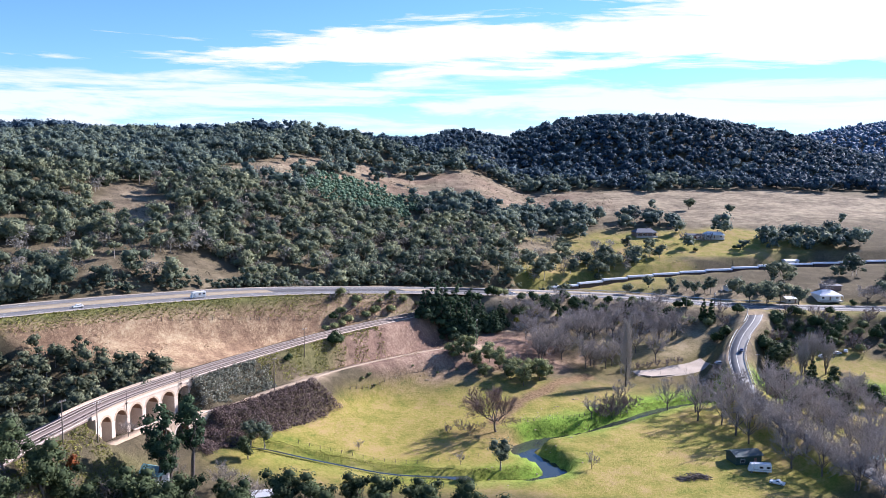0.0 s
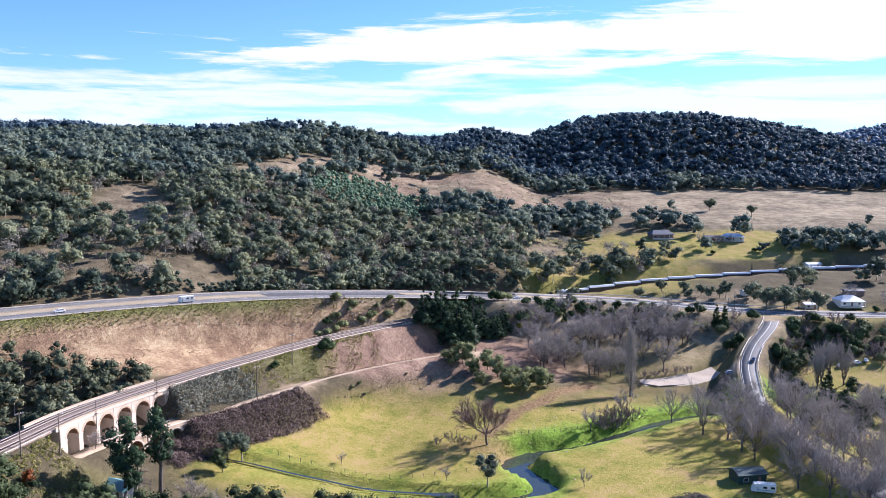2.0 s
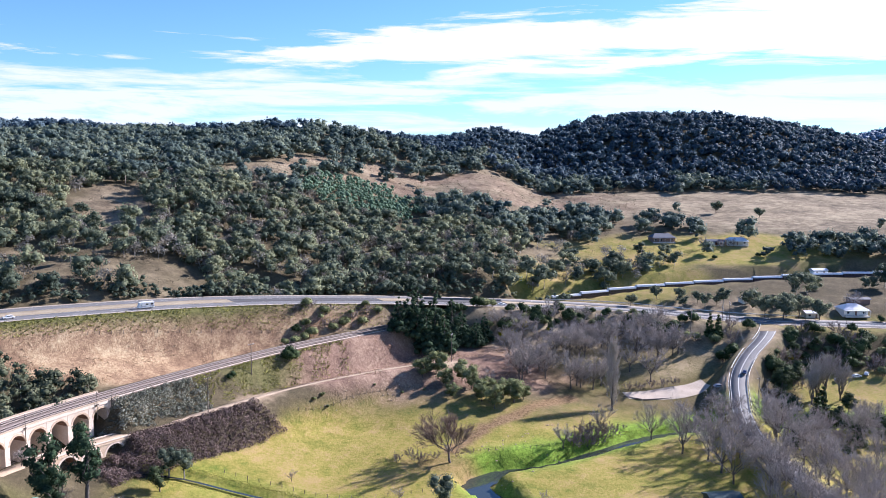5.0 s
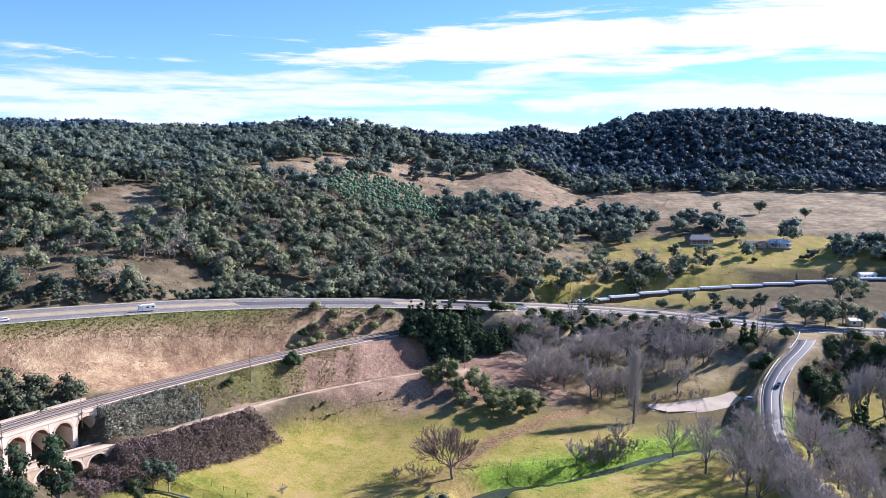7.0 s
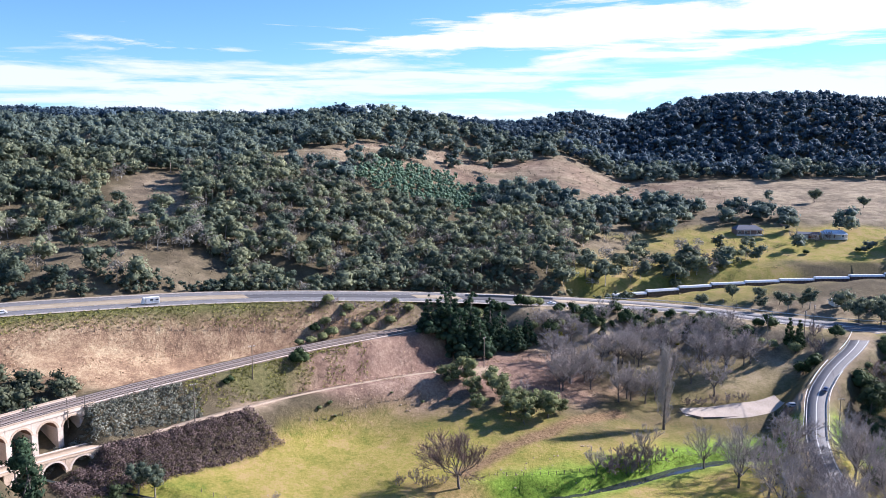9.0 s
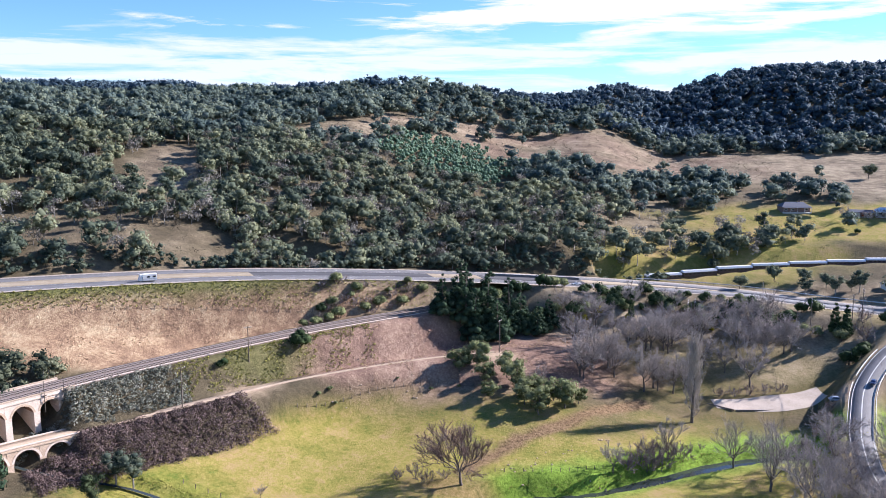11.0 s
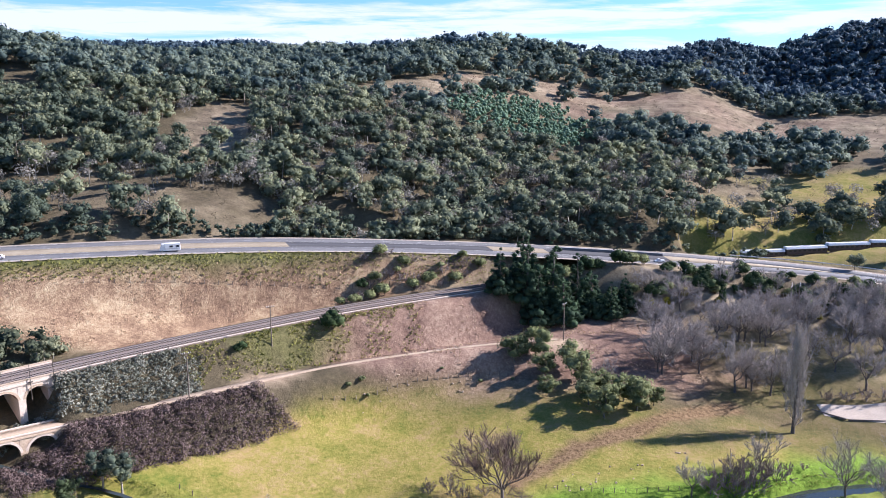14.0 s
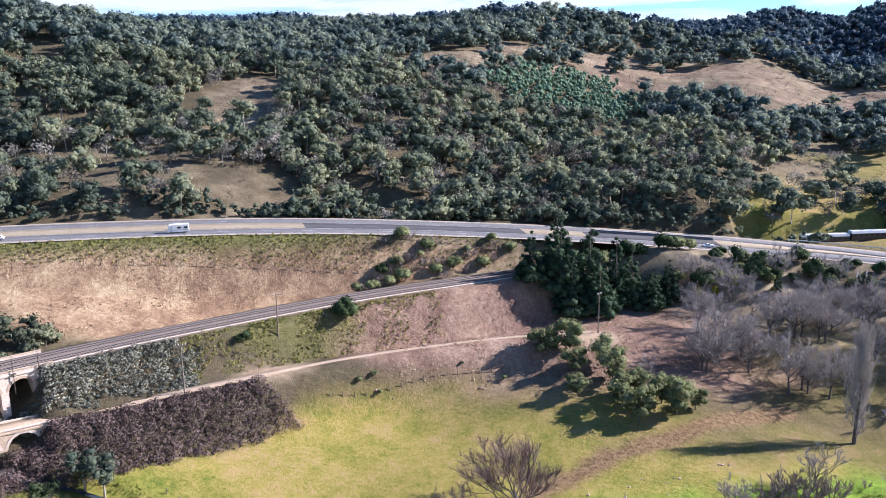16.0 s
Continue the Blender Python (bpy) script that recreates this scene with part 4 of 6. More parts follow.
def forest_cover(x, y):
    """How thickly trees stand beyond the highway, 0..1."""
    hd, hz, hside, ha = near_line(HIGHWAY_LINE, x, y)
    beyond = (hside > 0) & (hd > 17)
    cover = np.clip(0.86 + 0.5 * wave(x, y, 60, 12) + 0.3 * wave(x, y, 26, 14), 0.2, 1)
    for cx, cy, rx, ry, turn, left in ((-164, 440, 46, 17, 118, 0.02), (-139, 350, 54, 31, 15, 0.13), (-105, 374, 34, 12, 25, 0.25), (-122, 578, 42, 26, 55, 0.03), (-72, 660, 72, 42, 50, 0.02), (35, 690, 112, 74, 8, 0.012),
                                       (-115, 850, 60, 50, 60, 0.04), (255, 690, 180, 122, 5, 0.004), (-58, 588, 52, 48, 20, 0.0), (150, 555, 75, 50, 10, 0.05), (80, 512, 50, 42, 20, 0.2), (180, 455, 130, 34, 0, 0.08), (240, 560, 80, 60, 0, 0.08)):
        k = blob(x, y, cx, cy, rx, ry, turn, 0.12, 0.25, 21)
        cover = cover * (1 - k) + left * k
    for cx, cy, rx, ry, turn in ((0, 602, 28, 11, 8), (52, 590, 38, 15, 50), (98, 632, 28, 16, 20), (-83, 642, 22, 9, 66), (-57, 675, 14, 8, 60), (-22, 727, 25, 9, 30), (-102, 582, 14, 7, 55), (-124, 550, 9, 6, 60),
                                 (155, 620, 25, 10, -10), (104, 506, 16, 9, 0), (80, 513, 10, 7, 0), (182, 582, 18, 5, 0), (250, 556, 42, 15, 5), (120, 524, 22, 12, 10), (60, 478, 14, 7, 0), (40, 545, 30, 16, 30)):
        cover = np.maximum(cover, blob(x, y, cx, cy, rx, ry, turn, 0.2, 0.2, 22))
    cover = np.where((y > 785) & (x > 90), np.maximum(cover, smooth(785, 800, y + wave(x, y, 60, 9) * 8)), cover)
    cover = np.maximum(cover, 0.92 * smooth(17, 20, hd) * (1 - smooth(26, 34, hd)) * (x < 40) * (x > -88))
    cover = np.maximum(cover, blob(x, y, -166, 326, 17, 9, 20, 0.2, 0.2, 22))
    far_d, far_z, far_side, far_run = near_line(FAR_LINE, x, y)
    cover = cover * np.where(far_side < 0, smooth(24, 34, far_d), smooth(7, 11, far_d)) * smooth(11, 16, np.hypot(x - 143, (y - 572) * 0.6)) * smooth(12, 18, np.hypot(x - 183, (y - 565) * 0.6))
    return np.where(beyond, cover, 0)


def grove(name, label, spots, heights, widths, clumps, per, leaf, mat, seed, trunks=False, low=0.3, squash=0.76, core=0):
    """A wood as one mesh of leaves (and one of stems): too many trees to count."""
    rs = np.random.RandomState(seed)
    n = len(spots)
    z = land(spots[:, 0], spots[:, 1])
    cz = rs.uniform(low, 0.9, (n, clumps)) * heights[:, None]
    cz[:, 0] = heights * 0.85
    ang = rs.uniform(0, 6.28, (n, clumps))
    rr = widths[:, None] / 2 * np.sqrt(rs.uniform(0, 1, (n, clumps))) * 0.85 * np.clip(1.6 - cz / heights[:, None], 0.3, 1)
    c = np.stack([spots[:, 0:1] + np.cos(ang) * rr, spots[:, 1:2] + np.sin(ang) * rr, z[:, None] + cz], -1).reshape(-1, 3)
    rad = (rs.uniform(0.2, 0.37, (n, clumps)) * widths[:, None] * (7.0 / (clumps + 1)) ** 0.33).ravel()
    drift = 0.32 * wave(spots[:, 0], spots[:, 1], 90, 15) + 0.16 * wave(spots[:, 0], spots[:, 1], 30, 16)
    tone = np.clip(np.repeat(drift + rs.uniform(-0.1, 0.9, n), clumps) + rs.uniform(-0.05, 0.25, n * clumps), 0, 1)
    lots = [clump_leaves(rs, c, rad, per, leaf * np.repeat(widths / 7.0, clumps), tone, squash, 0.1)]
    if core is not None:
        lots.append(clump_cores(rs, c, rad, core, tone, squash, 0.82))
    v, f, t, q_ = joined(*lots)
    ob = mesh_object(name, v, f, mat, None, True, t, "", q_)
    tagged(ob, label, "forest", "", "stuff")
    if trunks:
        h = heights * 0.6
        b = np.c_[spots, z - 0.4]
        w = 0.024 * heights
        off = np.array([(1, 0), (-0.5, 0.87), (-0.5, -0.87)])
        lo = b[:, None] + np.concatenate([off[None] * w[:, None, None], np.zeros((n, 3, 1))], -1)
        lean = rs.normal(size=(n, 1, 2)) * 0.05 * heights[:, None, None]
        hi = lo * 1.0
        hi[..., :2] = b[:, None, :2] + off[None] * w[:, None, None] * 0.5 + lean
        hi[..., 2] += h[:, None] + 0.4
        tv = np.concatenate([lo, hi], 1).reshape(-1, 3)
        k = np.arange(n)[:, None, None] * 6
        tf = (k + np.array([(0, 1, 4, 3), (1, 2, 5, 4), (2, 0, 3, 5)])[None]).reshape(-1, 4)
        mesh_object("stems", tv, tf, M_PALE_BARK, ob)
    return ob


def scatter(seed, step, x0, x1, y0, y1):
    rs = np.random.RandomState(seed)
    x, y = np.meshgrid(np.arange(x0, x1, step), np.arange(y0, y1, step))
    x = (x + rs.uniform(-0.48, 0.48, x.shape) * step).ravel()
    y = (y + rs.uniform(-0.48, 0.48, y.shape) * step).ravel()
    return x, y, rs


def forest_band(name, label, seed, step, near, far, clumps, per, leaf, tall, wide, trunks, mat, core=0):
    x, y, rs = scatter(seed, step, -1250, 720, 290, 1240)
    d = np.hypot(x - 30, y - 80) + 70 * wave(x, y, 110, 19) * smooth(430, 560, np.hypot(x - 30, y - 80))
    ok = in_view(x, y) & (d >= near) & (d < far)
    x, y = x[ok], y[ok]
    cover = forest_cover(x, y)
    grey = np.clip(0.42 + 0.55 * wave(x, y, 48, 17) + 0.25 * wave(x, y, 17, 27), 0, 1) * (1 - smooth(520, 620, y)) * (1 - smooth(120, 150, x)) * smooth(-215, -150, x)
    if name == "eucalypt_forest":
        cover = cover * (1 - 0.62 * grey)
    if name == "heath_scrub":
        cover = np.where((cover > 0) & (cover < 0.4), 0.4 + 0.5 * wave(x, y, 35, 18), 0) * (x < 150)
    elif mat is M_SCRUB:
        cover = np.where(cover > 0.1, np.minimum(1, 0.95 * grey + 0.05) * np.clip(cover * 1.4, 0.3, 1), 0) * (y < 640)
    ok = rs.uniform(size=len(x)) < cover
    x, y = x[ok], y[ok]
    n = len(x)
    h = rs.uniform(*tall, n)
    return grove(name, label, np.c_[x, y], h, rs.uniform(*wide, n), clumps, per, leaf, mat, seed + 1, trunks, core=core)


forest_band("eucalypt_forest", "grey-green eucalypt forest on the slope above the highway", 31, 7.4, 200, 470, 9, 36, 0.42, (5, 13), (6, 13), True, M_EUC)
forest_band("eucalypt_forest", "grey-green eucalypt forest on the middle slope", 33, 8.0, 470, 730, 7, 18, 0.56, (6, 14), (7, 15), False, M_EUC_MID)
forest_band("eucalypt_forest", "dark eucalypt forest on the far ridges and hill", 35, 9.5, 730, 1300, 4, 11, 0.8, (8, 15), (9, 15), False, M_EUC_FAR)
forest_band("scrub_thicket", "grey leafless scrub among the eucalypts", 37, 6.6, 200, 600, 6, 34, 0.42, (4, 9), (5, 9), True, M_SCRUB, None)
forest_band("heath_scrub", "low brown heath and scrub in the forest clearings", 39, 5.0, 280, 900, 3, 12, 0.36, (0.7, 1.8), (2.2, 4.5), False, M_HEATH, None)
# dark scrub in the shade of the wood along the far edge of the highway
ex_, ey_, ers = scatter(45, 2.9, -260, 75, 120, 470)
e_d, e_z, e_side, e_run = near_line(HIGHWAY_LINE, ex_, ey_)
ek_ = (e_side > 0) & (e_d > 15.5) & (e_d < 23 + 4 * wave(ex_, ey_, 24, 46)) & (ers.uniform(size=len(ex_)) < 0.8)
grove("roadside_scrub", "dark low scrub along the far edge of the highway", np.c_[ex_[ek_], ey_[ek_]], ers.uniform(2.0, 5.4, ek_.sum()), ers.uniform(2.6, 5.4, ek_.sum()), 4, 20, 0.42, M_EUC, 47, False, 0.2)
# young planted pines
px_, py_, prs = scatter(41, 3.1, -140, 30, 500, 700)
pk = (blob(px_, py_, -58, 588, 45, 43, 20, 0.1, 0.25, 21) > 0.5) & (prs.uniform(size=len(px_)) < 0.8 + 0.3 * wave(px_, py_, 20, 23))
grove("pine_plantation", "blue-green young pine plantation on the slope", np.c_[px_[pk], py_[pk]], prs.uniform(3.5, 6, pk.sum()), prs.uniform(3, 4.6, pk.sum()), 3, 9, 0.9, M_PLANTED, 42, False, 0.25, 0.9)
# far mountain woods, with the blue of distance haze put into the leaf colour
fx, fy, frs = scatter(43, 24, 700, 2400, 1700, 2700)
fk = np.hypot((fx - 1640) / 1.3, fy - 2600) < 820
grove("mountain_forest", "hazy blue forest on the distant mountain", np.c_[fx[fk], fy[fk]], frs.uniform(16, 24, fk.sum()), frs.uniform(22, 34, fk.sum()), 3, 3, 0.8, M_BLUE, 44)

# ---- creek water ----
M_WATER, wtn, wtl, wtb = node_material("creek_water", 0.06, 0.5)
wtb.inputs["Base Color"].default_value = (0.035, 0.045, 0.045, 1)
wt_co, wt_no, wt_bp = wtn.new("ShaderNodeTexCoord"), wtn.new("ShaderNodeTexNoise"), wtn.new("ShaderNodeBump")
wt_no.inputs["Scale"].default_value, wt_no.inputs["Detail"].default_value = 1.2, 4
wt_bp.inputs["Strength"].default_value, wt_bp.inputs["Distance"].default_value = 0.12, 0.1
wtl.new(wt_co.outputs["Object"], wt_no.inputs["Vector"])
wtl.new(wt_no.outputs["Fac"], wt_bp.inputs["Height"])
wtl.new(wt_bp.outputs["Normal"], wtb.inputs["Normal"])
creek_w = np.interp(CREEK_LINE[:, 0], [0, 18], [0.55, 4.6])
tagged(ribbon("water_creek", CREEK_LINE, creek_w, -creek_w, -0.6, M_WATER), "shallow winding creek reflecting the sky", "creek", "", "structure")

# ---- pines by the railway, the lone poplar, the big bare tree ----
pine_a = pine(51, 24, 13, "tall dense dark green pine beside the railway", per=72, leaf=0.3)
pine_b = pine(52, 20, 12.5, "tall dense dark green pine beside the railway", per=72, leaf=0.3)
plant(pine_a, [(6.5, 375.5, 1.0), (-0.5, 369.5, 0.9), (13.5, 379.5, 0.88), (-3.5, 375.5, 0.75)], "pines by the railway", 1)
plant(pine_b, [(-8, 364.5, 0.72), (3.5, 367.5, 0.88), (11, 371, 0.86), (18, 381, 0.8), (24.5, 381, 0.62), (28, 388, 0.6)], "pines by the railway", 2)
plant(lombardy(53, 27, 6.2, "tall leafless lombardy poplar beside the creek flat"), [(78.5, 341, 1.0)], "poplars", 3)
big = bare_tree(54, 17, 15, "large leafless tree leaning over the pasture", (-2.2, 0.5), (9, 7, 6), twigs=11000, mat=M_BRUSH, limb=M_BARK)
plant(big, [(19, 277.5, 1.0)], "", 4)
big.rotation_euler = (0, 0, 0)
bare_a = bare_tree(55, 12, 13, "leafless grey-brown deciduous tree with a spreading crown", levels=(8, 6, 5), twigs=2600, up=0.12)
bare_b = bare_tree(56, 13, 11, "leafless grey-brown deciduous tree with a fine twiggy crown", levels=(8, 6, 5), twigs=2600, up=0.12)
bare_c = bare_tree(57, 16, 15, "tall leafless deciduous tree near the creek road", (0.5, 0.2), (7, 5, 5), twigs=3200)
bare_d = bare_tree(58, 10, 9, "small leafless deciduous tree", levels=(6, 4, 4), twigs=2200)

# ---- the bare orchard between the creek and the highway ----
orchard = [(42.6, 352.8), (53.6, 359.9), (68, 358.7), (95.8, 389), (105.7, 392), (57.6, 376.9), (83.3, 393), (115, 394), (43.6, 372), (71.5, 378.4), (51.2, 364.3), (52, 389), (69.7, 394)]
x_, y_, r_ = scatter(61, 8.5, 38, 140, 352, 412)
keep = (near_line(HIGHWAY_LINE, x_, y_)[0] > 24) & (near_line(BRANCH_LINE, x_, y_)[0] > 9) & (y_ > 352 + np.clip(x_ - 75, 0, 60) * 0.28) & (r_.uniform(size=len(x_)) < 0.4)
keep &= ~((np.hypot(x_ - 121, y_ - 366) < 11) | (np.hypot(x_ - 124, y_ - 375) < 21) | ((np.abs(x_ - 100) < 22) & (y_ < 362)))
orchard += list(zip(x_[keep], y_[keep]))
plant(bare_a, orchard[0::3], "bare trees on the slope", 5, (1.0, 1.4))
plant(bare_b, orchard[1::3], "bare trees on the slope", 6, (0.9, 1.3))
plant(bare_d, orchard[2::3], "bare trees on the slope", 7, (1.0, 1.5))

# ---- bare trees by the creek road ----
plant(bare_c, [(95.9, 297.3, 0.95), (98, 307, 0.85), (88, 310, 0.75), (107, 302, 0.8), (103, 292, 0.85), (104.3, 281, 1.05), (105.6, 272, 0.9), (111, 250), (116, 240), (113, 262), (120, 226), (134, 250), (128, 232), (142, 236), (137, 214), (150, 222), (118, 270, 0.8), (142, 262), (131, 272, 0.8), (158, 246), (150, 275, 0.9)], "bare trees by the creek road", 8, (0.8, 1.05))
plant(bare_a, [(112, 288, 0.75), (133, 262, 0.9), (152, 300, 0.8), (163, 318), (170, 330), (176, 338, 0.8), (146, 318, 0.8), (180, 300), (172, 286), (160, 268, 0.95), (192, 318), (203, 330, 0.9), (160, 372, 0.7), (232, 440, 1.0), (242, 436, 0.9), (250, 432, 1.0), (215, 450, 0.8)], "bare trees by the creek road", 9, (0.8, 1.05))
plant(bare_d, [(56.2, 297.6, 0.85), (70.4, 315.5, 1.0), (47, 247, 0.5), (6, 249, 0.42), (-27, 257, 0.35), (166, 560, 0.8), (30.5, 340, 0.6)], "small bare trees", 10)
plant(bare_b, [(-84, 196, 0.6), (-74, 215, 0.55), (-60, 216, 0.6), (-52, 210, 0.7), (-88, 222, 0.4)], "bare trees by the cottage", 11)
pop_row = bare_tree(59, 19, 6, "tall narrow leafless poplar across the creek road", levels=(9, 5, 4), base=0.12, up=0.9, twigs=3600)
plant(pop_row, [(162, 357, 0.95), (166.5, 360, 1.0), (171, 356, 0.9), (158.5, 352, 0.8)], "poplars", 12)

lane_r = np.random.RandomState(80)
lane_spots = []
for s_ in np.arange(118, 215, 9.0):
    q = line_part(BRANCH_LINE, s_, s_ + 1)
    d_ = (q[1] - q[0])[:2] / np.hypot(*(q[1] - q[0])[:2])
    for o in (lane_r.uniform(5.5, 9), -lane_r.uniform(5.5, 9)):
        lane_spots.append((q[0][0] - d_[1] * o, q[0][1] + d_[0] * o, lane_r.uniform(0.7, 0.95)))
plant(bare_c, lane_spots[0::2], "bare trees by the creek road", 33)
plant(bare_a, [(a, b, k * 1.25) for a, b, k in lane_spots[1::2]], "bare trees by the creek road", 34)
right_x, right_y, right_r = scatter(78, 14.0, 128, 215, 215, 335)
right_ok = (near_line(BRANCH_LINE, right_x, right_y)[0] > 8) & (near_line(CREEK_LINE, right_x, right_y)[0] > 5) & (right_r.uniform(size=len(right_x)) < 0.8)
right_spots = list(zip(right_x[right_ok], right_y[right_ok]))
plant(bare_b, right_spots[0::2], "bare trees by the creek road", 30, (0.8, 1.15))
plant(bare_c, right_spots[1::4], "bare trees by the creek road", 31, (0.6, 0.9))

# ---- green trees ----
gum_a = eucalypt(62, 10, 11.5, 15, 60, 0.36, M_EUC_LIGHT, M_BARK, "leafy olive-green gum tree on the pasture edge", 0.3)
gum_b = eucalypt(63, 15, 11, 18, 60, 0.42, M_EUC, M_PALE_BARK, "grey-green gum tree with a pale trunk", 0.42)
gum_c = eucalypt(64, 13, 12, 20, 64, 0.44, M_EUC, M_BARK, "broad grey-green gum tree", 0.3)
plant(gum_a, [(5, 336, 0.8), (10, 340, 0.85), (14, 334, 0.7), (20, 340, 0.8), (24, 334, 0.85), (17, 325, 0.55), (28, 325, 0.8), (33, 321, 0.85), (40, 328, 0.9), (36, 331, 0.7), (30, 332, 0.65), (44, 333, 0.5)], "gum trees on the pasture edge", 13)
plant(gum_b, [(18.3, 246, 0.72), (-59.5, 246, 0.6), (-55.5, 247, 0.6), (140, 448, 0.6), (150, 452, 0.65), (128, 447, 0.55)], "gum trees by the creek", 14)
plant(gum_c, [(166, 436, 0.95), (174, 432, 1.05), (183, 437, 1.0), (192, 434, 0.95), (178, 440, 1.0), (102, 447, 0.55), (118, 462, 0.60), (130, 461, 0.60), (138, 456, 0.55), (147, 453, 0.50), (164, 454, 0.35), (94, 487, 0.50), (204.6, 680, 0.85), (230, 654, 0.75)], "gum trees by the junction", 15)
stone_pine = eucalypt(65, 19, 6.8, 20, 80, 0.36, M_PINE, M_BARK, "tall dark pine with a high open crown by the old viaduct", 0.36, "pine_tree")
plant(stone_pine, [(-76, 211, 1.27), (-69, 218, 1.28), (-72.5, 209, 0.95)], "pines by the old viaduct", 16)
dark_gum = eucalypt(66, 15, 12, 20, 70, 0.44, foliage("dark_gum_leaves", (0.022, 0.036, 0.02), (0.11, 0.145, 0.07), 0.2), M_BARK, "dense dark green tree in the near wood", 0.25)
plant(dark_gum, [(-93, 183, 0.95), (-99, 178, 0.9), (-89, 188, 0.85), (-85, 191, 0.8), (-80, 194, 0.9), (-76, 197, 0.85), (-70, 193, 0.9), (-64, 199, 0.85), (-94, 171, 0.8), (-86, 178, 0.8), (-78, 183, 0.8), (-68, 184, 0.85), (-60, 190, 0.8), (-58, 208, 0.5),
                 (-53, 200, 0.85), (-43, 208, 0.95), (-36, 205, 0.95), (-29, 203, 0.85), (-47, 194, 0.85), (-23, 212, 0.8), (-15, 210, 0.85), (-8, 210, 0.85), (-2, 206, 0.9), (7, 208, 0.85), (-31, 195, 0.8), (-17, 200, 0.8), (14, 203, 0.8), (22, 199, 0.75),
                 (-58, 236, 0.5), (151, 361, 0.90), (147, 355, 0.80), (155, 366, 0.80), (158, 330, 0.70), (170, 345, 0.60)], "dark trees of the near wood", 17)
cypress = pine(67, 13, 5, "dense dark cypress across the creek road", M_CYPRESS, 50, "cypress_tree", 9, 0.4)
plant(cypress, [(157.5, 339, 1.0), (153.5, 334, 1.05), (132, 407, 0.8), (135.5, 406, 0.85), (84, 405, 0.45), (58, 400, 0.5)], "cypresses", 18)
rust = shrub(68, 7, 2.6, M_RUST, "narrow rust-red leafed tree", 9, 60, 0.3, "autumn_tree")
plant(rust, [(-91, 194, 1.0), (176, 566, 0.5)], "", 19)

plant(dark_gum, [(s[0], s[1], 0.62) for s in right_spots[3::8]] + [(a, b, 0.5) for a, b in ((165, 392), (176, 396), (188, 393), (200, 398), (214, 394), (228, 398), (240, 392), (222, 384))], "dark trees across the creek road", 32)

# ---- shrubs ----
bush_dark = shrub(71, 4.2, 5.0, M_CYPRESS, "round dark green bush on the railway bank", 8, 90, 0.26)
plant(bush_dark, [(-42.5, 316.4, 1.3), (-56.3, 293.2, 0.75), (-47, 345, 0.8), (221, 434, 0.8), (182, 300, 0.7), (144, 328, 0.8), (141, 318, 0.7), (168, 540, 0.7), (196, 545, 0.7)], "round bushes", 20)
bush_green = shrub(72, 3.2, 4.2, M_EUC_LIGHT, "rough green roadside bush", 7, 70, 0.26)
bush_grey = bare_tree(73, 4.2, 6.0, "grey-brown thicket of leafless winter shrubs", levels=(7, 5, 4), name="thicket", mat=M_BRUSH, base=0.05, twigs=1200)
bush_yellow = shrub(74, 3.6, 3.8, M_WATTLE, "yellow-flowering wattle bush by the highway", 7, 60, 0.26)
plant(bush_yellow, [(-10, 371.5, 0.7), (36, 391, 0.9), (41, 393, 0.8), (57, 399, 0.7), (75, 403, 0.9), (20, 386, 0.9), (64, 396, 1.0), (98, 404, 0.9), (118, 408, 0.9), (46, 397, 1.0), (162, 388, 0.8), (157, 379, 0.7), (152, 372, 0.7), (88, 404, 0.5)], "wattles", 21)
rs_ = np.random.RandomState(75)
row = []
for s in np.arange(468, 622, 2.0):
    q = line_part(HIGHWAY_LINE, s, s + 1)
    d_ = q[1] - q[0]
    n_ = np.array([d_[1], -d_[0]]) / np.hypot(d_[0], d_[1])
    o = rs_.uniform(15, 30)
    row.append((q[0][0] + n_[0] * o, q[0][1] + n_[1] * o, rs_.uniform(0.7, 1.6)))
row = [r for r in row if near_line(BRANCH_LINE, np.array([r[0]]), np.array([r[1]]))[0][0] > 9]
plant(bush_green, row[0::2] + [(-30, 302, 0.45), (-26, 304, 0.4), (-28, 305, 0.5), (-2, 326, 0.4), (-12, 322, 0.3), (6, 330, 0.35)], "roadside bushes", 22)
plant(bush_dark, row[1::2], "roadside bushes", 23)
east_x, east_y, east_r = scatter(76, 6.0, 136, 262, 300, 412)
ek = (near_line(HIGHWAY_LINE, east_x, east_y)[0] > 13) & (near_line(BRANCH_LINE, east_x, east_y)[0] > 8) & (blob(east_x, east_y, 187, 356, 32, 25, 0, 0.1) < 0.4) & (east_r.uniform(size=len(east_x)) < 0.85)
east_spots = [(a, b, east_r.uniform(0.8, 1.9)) for a, b in zip(east_x[ek], east_y[ek])]
plant(bush_green, [s for s in east_spots[0::3] if s[1] > 350], "bushes across the creek road", 24)
